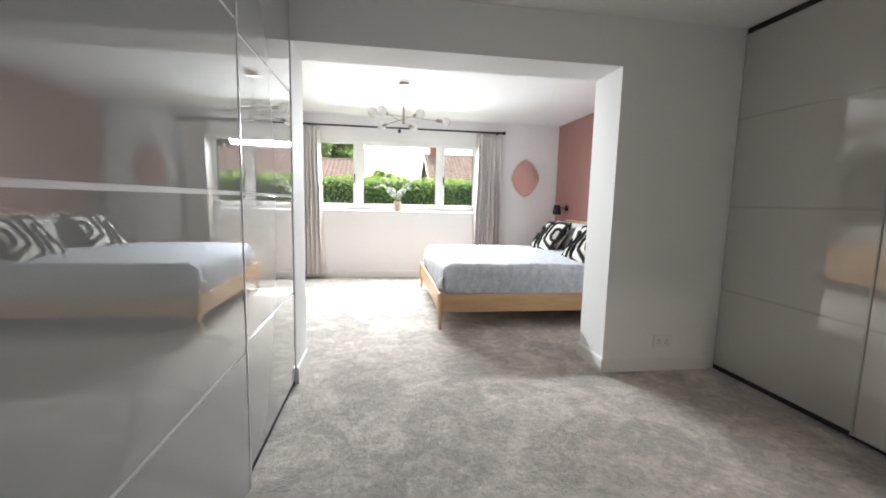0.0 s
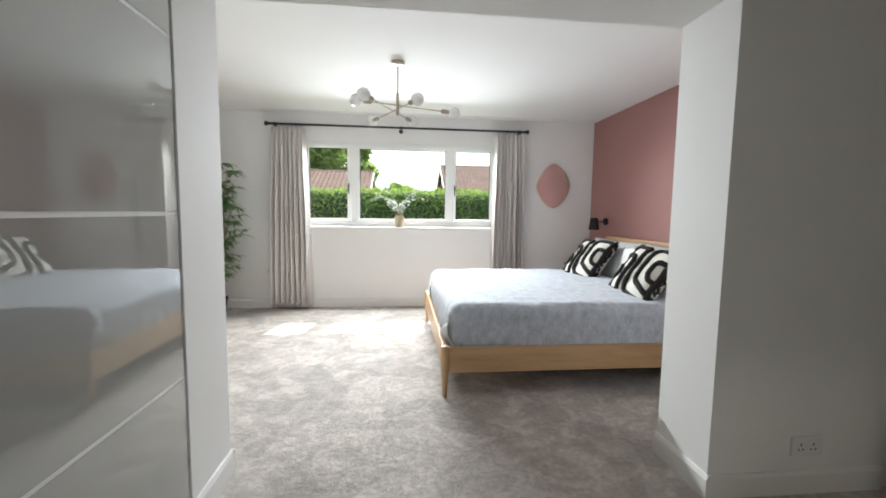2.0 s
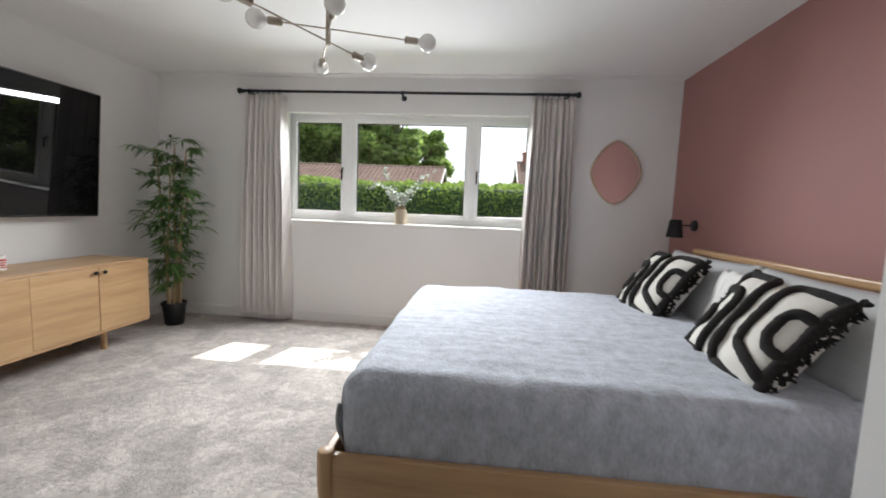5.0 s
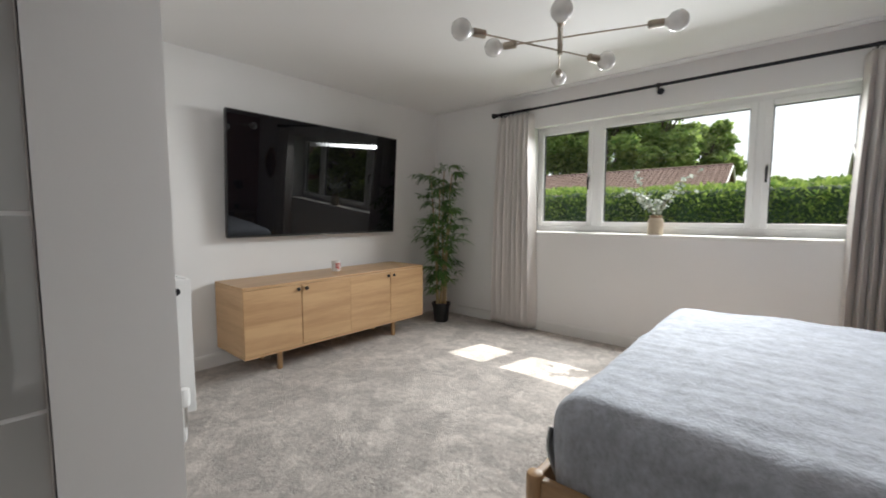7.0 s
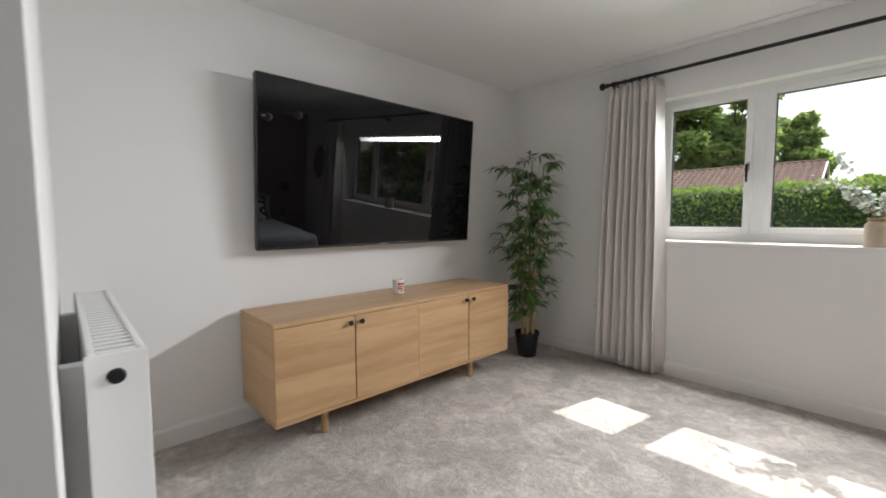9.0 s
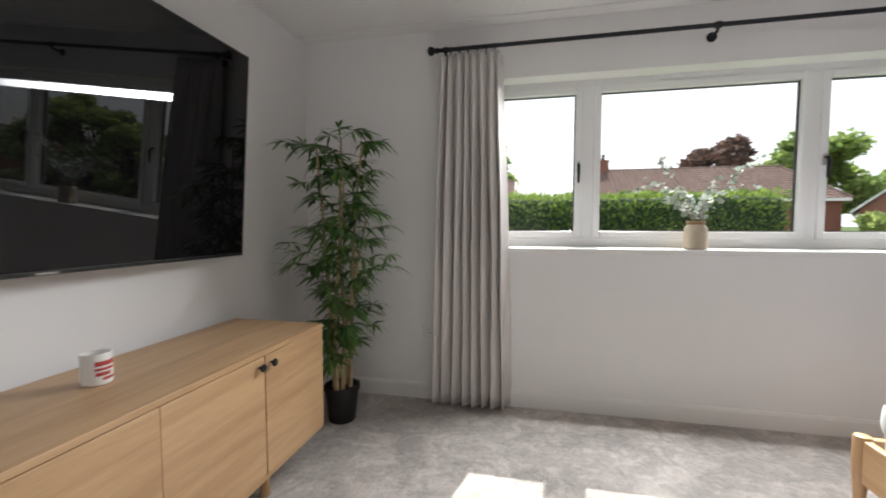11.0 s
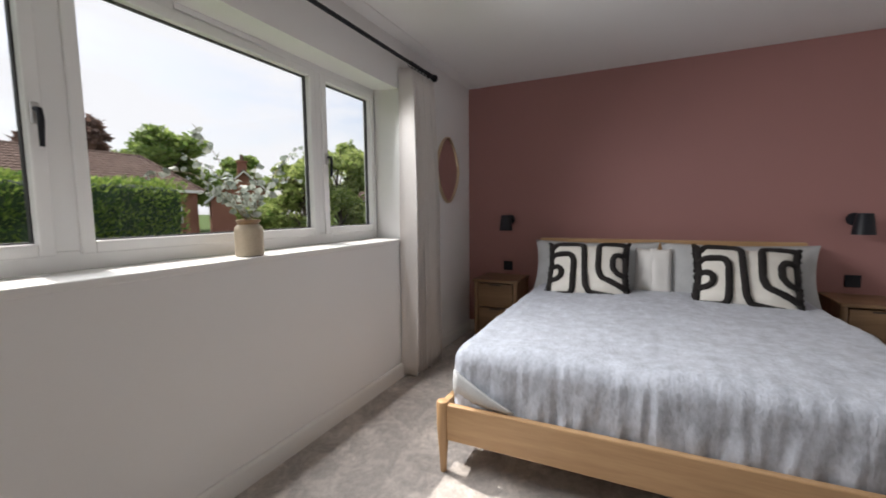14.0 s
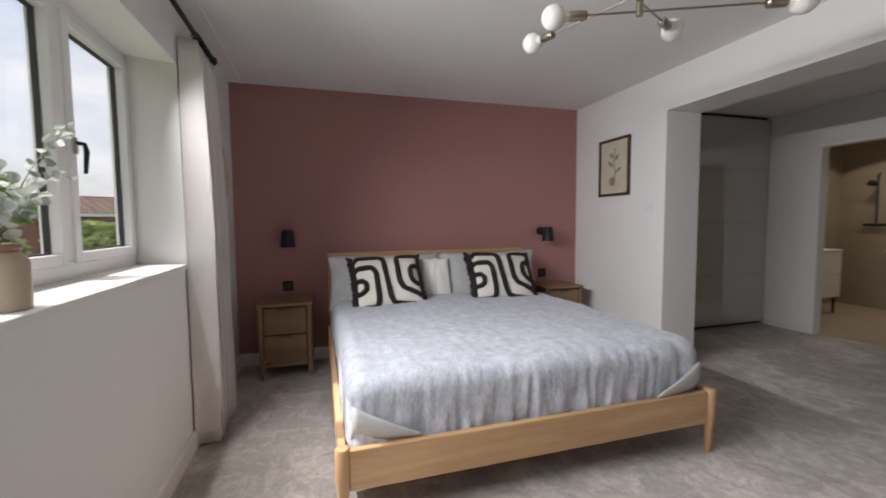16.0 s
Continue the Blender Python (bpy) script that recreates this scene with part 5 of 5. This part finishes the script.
def tiled_house(loc, rz, length, depth, eave, ridge, label, chimney_at=None, tile=0.30, windows=(), hip=0.0):
    """A brick bungalow: long side along its own x, gables at the ends, roof of separate tile courses."""
    h = thing("house", loc, label, "house", rz=rz)
    L, D = length / 2, depth / 2
    bm = boxb(-L, L, -D, D, -0.1, eave)
    for s in ((-1,) if hip else (-1, 1)):
        x0, x1 = sorted((s * L, s * (L - 0.25)))
        v = [bm.verts.new(p) for p in ((x0, -D, eave), (x0, D, eave), (x0, 0, ridge - 0.05), (x1, -D, eave), (x1, D, eave), (x1, 0, ridge - 0.05))]
        bm.faces.new(v[:3]); bm.faces.new(v[3:])
        bm.faces.new((v[0], v[2], v[5], v[3])); bm.faces.new((v[1], v[4], v[5], v[2]))
    part("wall", bm, M_BRICK, h)
    ov = 0.35
    slope = math.hypot(D + ov, ridge - eave)
    roofm = bmesh.new()
    for s in (-1, 1):
        q = [roofm.verts.new(p) for p in ((-L - 0.25, s * (D + ov), eave - 0.12), (L + 0.25, s * (D + ov), eave - 0.12), (L + 0.25 - hip, 0, ridge), (-L - 0.25, 0, ridge))]
        roofm.faces.new(q)
    if hip:
        roofm.faces.new([roofm.verts.new(p) for p in ((L + 0.25, -(D + ov), eave - 0.12), (L + 0.25, D + ov, eave - 0.12), (L + 0.25 - hip, 0, ridge))])
    rf = part("roof", roofm, M_ROOFTILE, h)
    bm = bmesh.new()
    rows, cols = int(slope / tile), int((2 * L + 0.5) / tile)
    up = Vector((0, D + ov, ridge - eave + 0.12)).normalized()
    out = Vector((0, -up.z, up.y))
    for j in range(rows):
        for i in range(cols):
            x = -L - 0.25 + (i + 0.5 * (j % 2) * 0) * tile
            if x + tile > L + 0.25 - hip * (j + 0.5) / rows:
                continue
            b0 = Vector((x, -(D + ov), eave - 0.12)) + up * (j * slope / rows) + out * 0.05
            b1 = b0 + up * (slope / rows * 1.05) - out * 0.04
            pts = [b0, b0 + Vector((tile * 0.5, 0, 0)) + out * 0.05, b0 + Vector((tile * 0.97, 0, 0))]
            pt2 = [b1, b1 + Vector((tile * 0.5, 0, 0)) + out * 0.05, b1 + Vector((tile * 0.97, 0, 0))]
            lo, hi = [bm.verts.new(p) for p in pts], [bm.verts.new(p) for p in pt2]
            un = [bm.verts.new(p - out * 0.05) for p in (pts[0], pts[2])]
            bm.faces.new((lo[0], lo[1], hi[1], hi[0])); bm.faces.new((lo[1], lo[2], hi[2], hi[1]))
            bm.faces.new((un[0], un[1], lo[2], lo[1], lo[0]))
    tagged(part("roof_tiles", bm, M_ROOFTILE, rf, "rows of brown clay tiles"), kind="stuff")
    part("ridge_cap", tubeb([(-L - 0.25, 0, ridge + 0.02), (L + 0.25 - hip, 0, ridge + 0.02)], 0.10, 8), M_ROOFTILE, rf)
    if hip:
        part("hip_cap", tubeb([(L + 0.25 - hip, 0, ridge + 0.02), (L + 0.25, -(D + ov), eave - 0.10)], 0.09, 8), M_ROOFTILE, rf)
    part("fascia", boxb(-L - 0.2, L + 0.2, -D - ov - 0.03, -D - ov, eave - 0.28, eave - 0.10), M_FASCIA, h, "white fascia board")
    for s in ((-1,) if hip else (-1, 1)):
        bm = bmesh.new()
        tube(bm, [(s * (L + 0.24), -(D + ov), eave - 0.16), (s * (L + 0.24), 0, ridge - 0.05), (s * (L + 0.24), D + ov, eave - 0.16)], 0.07, 4)
        part("bargeboard", bm, M_FASCIA, h, "white bargeboard")
    if chimney_at is not None:
        c = part("chimney", boxb(chimney_at - 0.32, chimney_at + 0.32, -0.28, 0.28, ridge - 0.6, ridge + 0.75, 0.01), M_BRICK, rf)
        part("chimney_cap", boxb(chimney_at - 0.38, chimney_at + 0.38, -0.34, 0.34, ridge + 0.62, ridge + 0.72, 0.01), M_BRICK, c)
        part("chimney_pot", latheb([(0.12, ridge + 0.75), (0.10, ridge + 1.08), (0.13, ridge + 1.1), (0.13, ridge + 1.14)], (chimney_at, 0, 0), 12), M_ROOFTILE, c)
    for x in windows:
        w = part("window", boxb(x - 0.6, x + 0.6, -D - 0.03, -D + 0.05, 0.9, 2.1, 0.01), M_FASCIA, h, "white framed window")
        for a in (-0.53, 0.04):
            part("pane", boxb(x + a, x + a + 0.49, -D - 0.036, -D - 0.031, 0.98, 2.02), M_SCREEN, w, "dark window glass")
    return h


tiled_house((-12.2, 31.5, -0.30), 0, 20.5, 6.5, 2.75, 4.35, "brick bungalow with a low brown tiled roof")
tiled_house((10.0, 34.5, -0.30), 0, 12.7, 7.0, 3.1, 5.25, "brick bungalow with a brown hipped tile roof and chimney", -5.8, windows=(4.7,), hip=1.6)
tiled_house((20.3, 32.0, -0.30), 56, 8.0, 4.0, 2.3, 4.3, "red brick house with a steep gable and chimney", -3.1)
tiled_house((30.0, 22.0, -0.30), -50, 12.0, 7.0, 2.3, 3.3, "distant grey-roofed house with a chimney", 4.5, 0.5)
for i, (x, y, hh, sp) in enumerate(((-23.5, 40, 15.0, 5.4), (-17.5, 42, 14.6, 5.2), (-12.5, 41, 13.4, 4.8), (-8.0, 42, 11.8, 4.0), (-5.0, 44, 9.6, 3.0), (-20.5, 37.5, 10.5, 4.0))):
    tree(x, y, hh, sp, M_TREELEAF, "tall broadleaved tree in full summer leaf", 20 + i, 0.3, 36, 760, 0.29, 0.22)
tree(-0.4, 62, 5.9, 2.2, M_TREELEAF, "small round distant tree beyond the hedge", 31, 0.2, 12, 260, 0.3)
tree(15.5, 44, 9.2, 3.2, M_COPPER, "copper-leaved tree behind the tiled roof", 32, 0.3, 26, 380, 0.32)
tree(21.8, 43, 9.0, 4.2, M_TREELEAF, "green tree behind the tiled roof", 33, 0.3, 28, 380, 0.34)
tree(29.0, 42, 7.5, 3.2, M_TREELEAF, "dark green tree between the houses", 34, 0.3, 24, 380, 0.32)
for i, (x, y, hh, sp) in enumerate(((6.7, 13.8, 1.9, 0.8), (7.7, 13.3, 3.5, 1.2), (8.7, 12.9, 3.75, 1.4), (9.4, 12.4, 2.9, 1.1), (12.6, 11.6, 1.5, 1.1))):
    tree(x, y, hh, sp, M_SHRUB, "loose leafy garden shrub at the lawn's edge", 50 + i, 0.07, 28, 480, 0.085, 0.10)
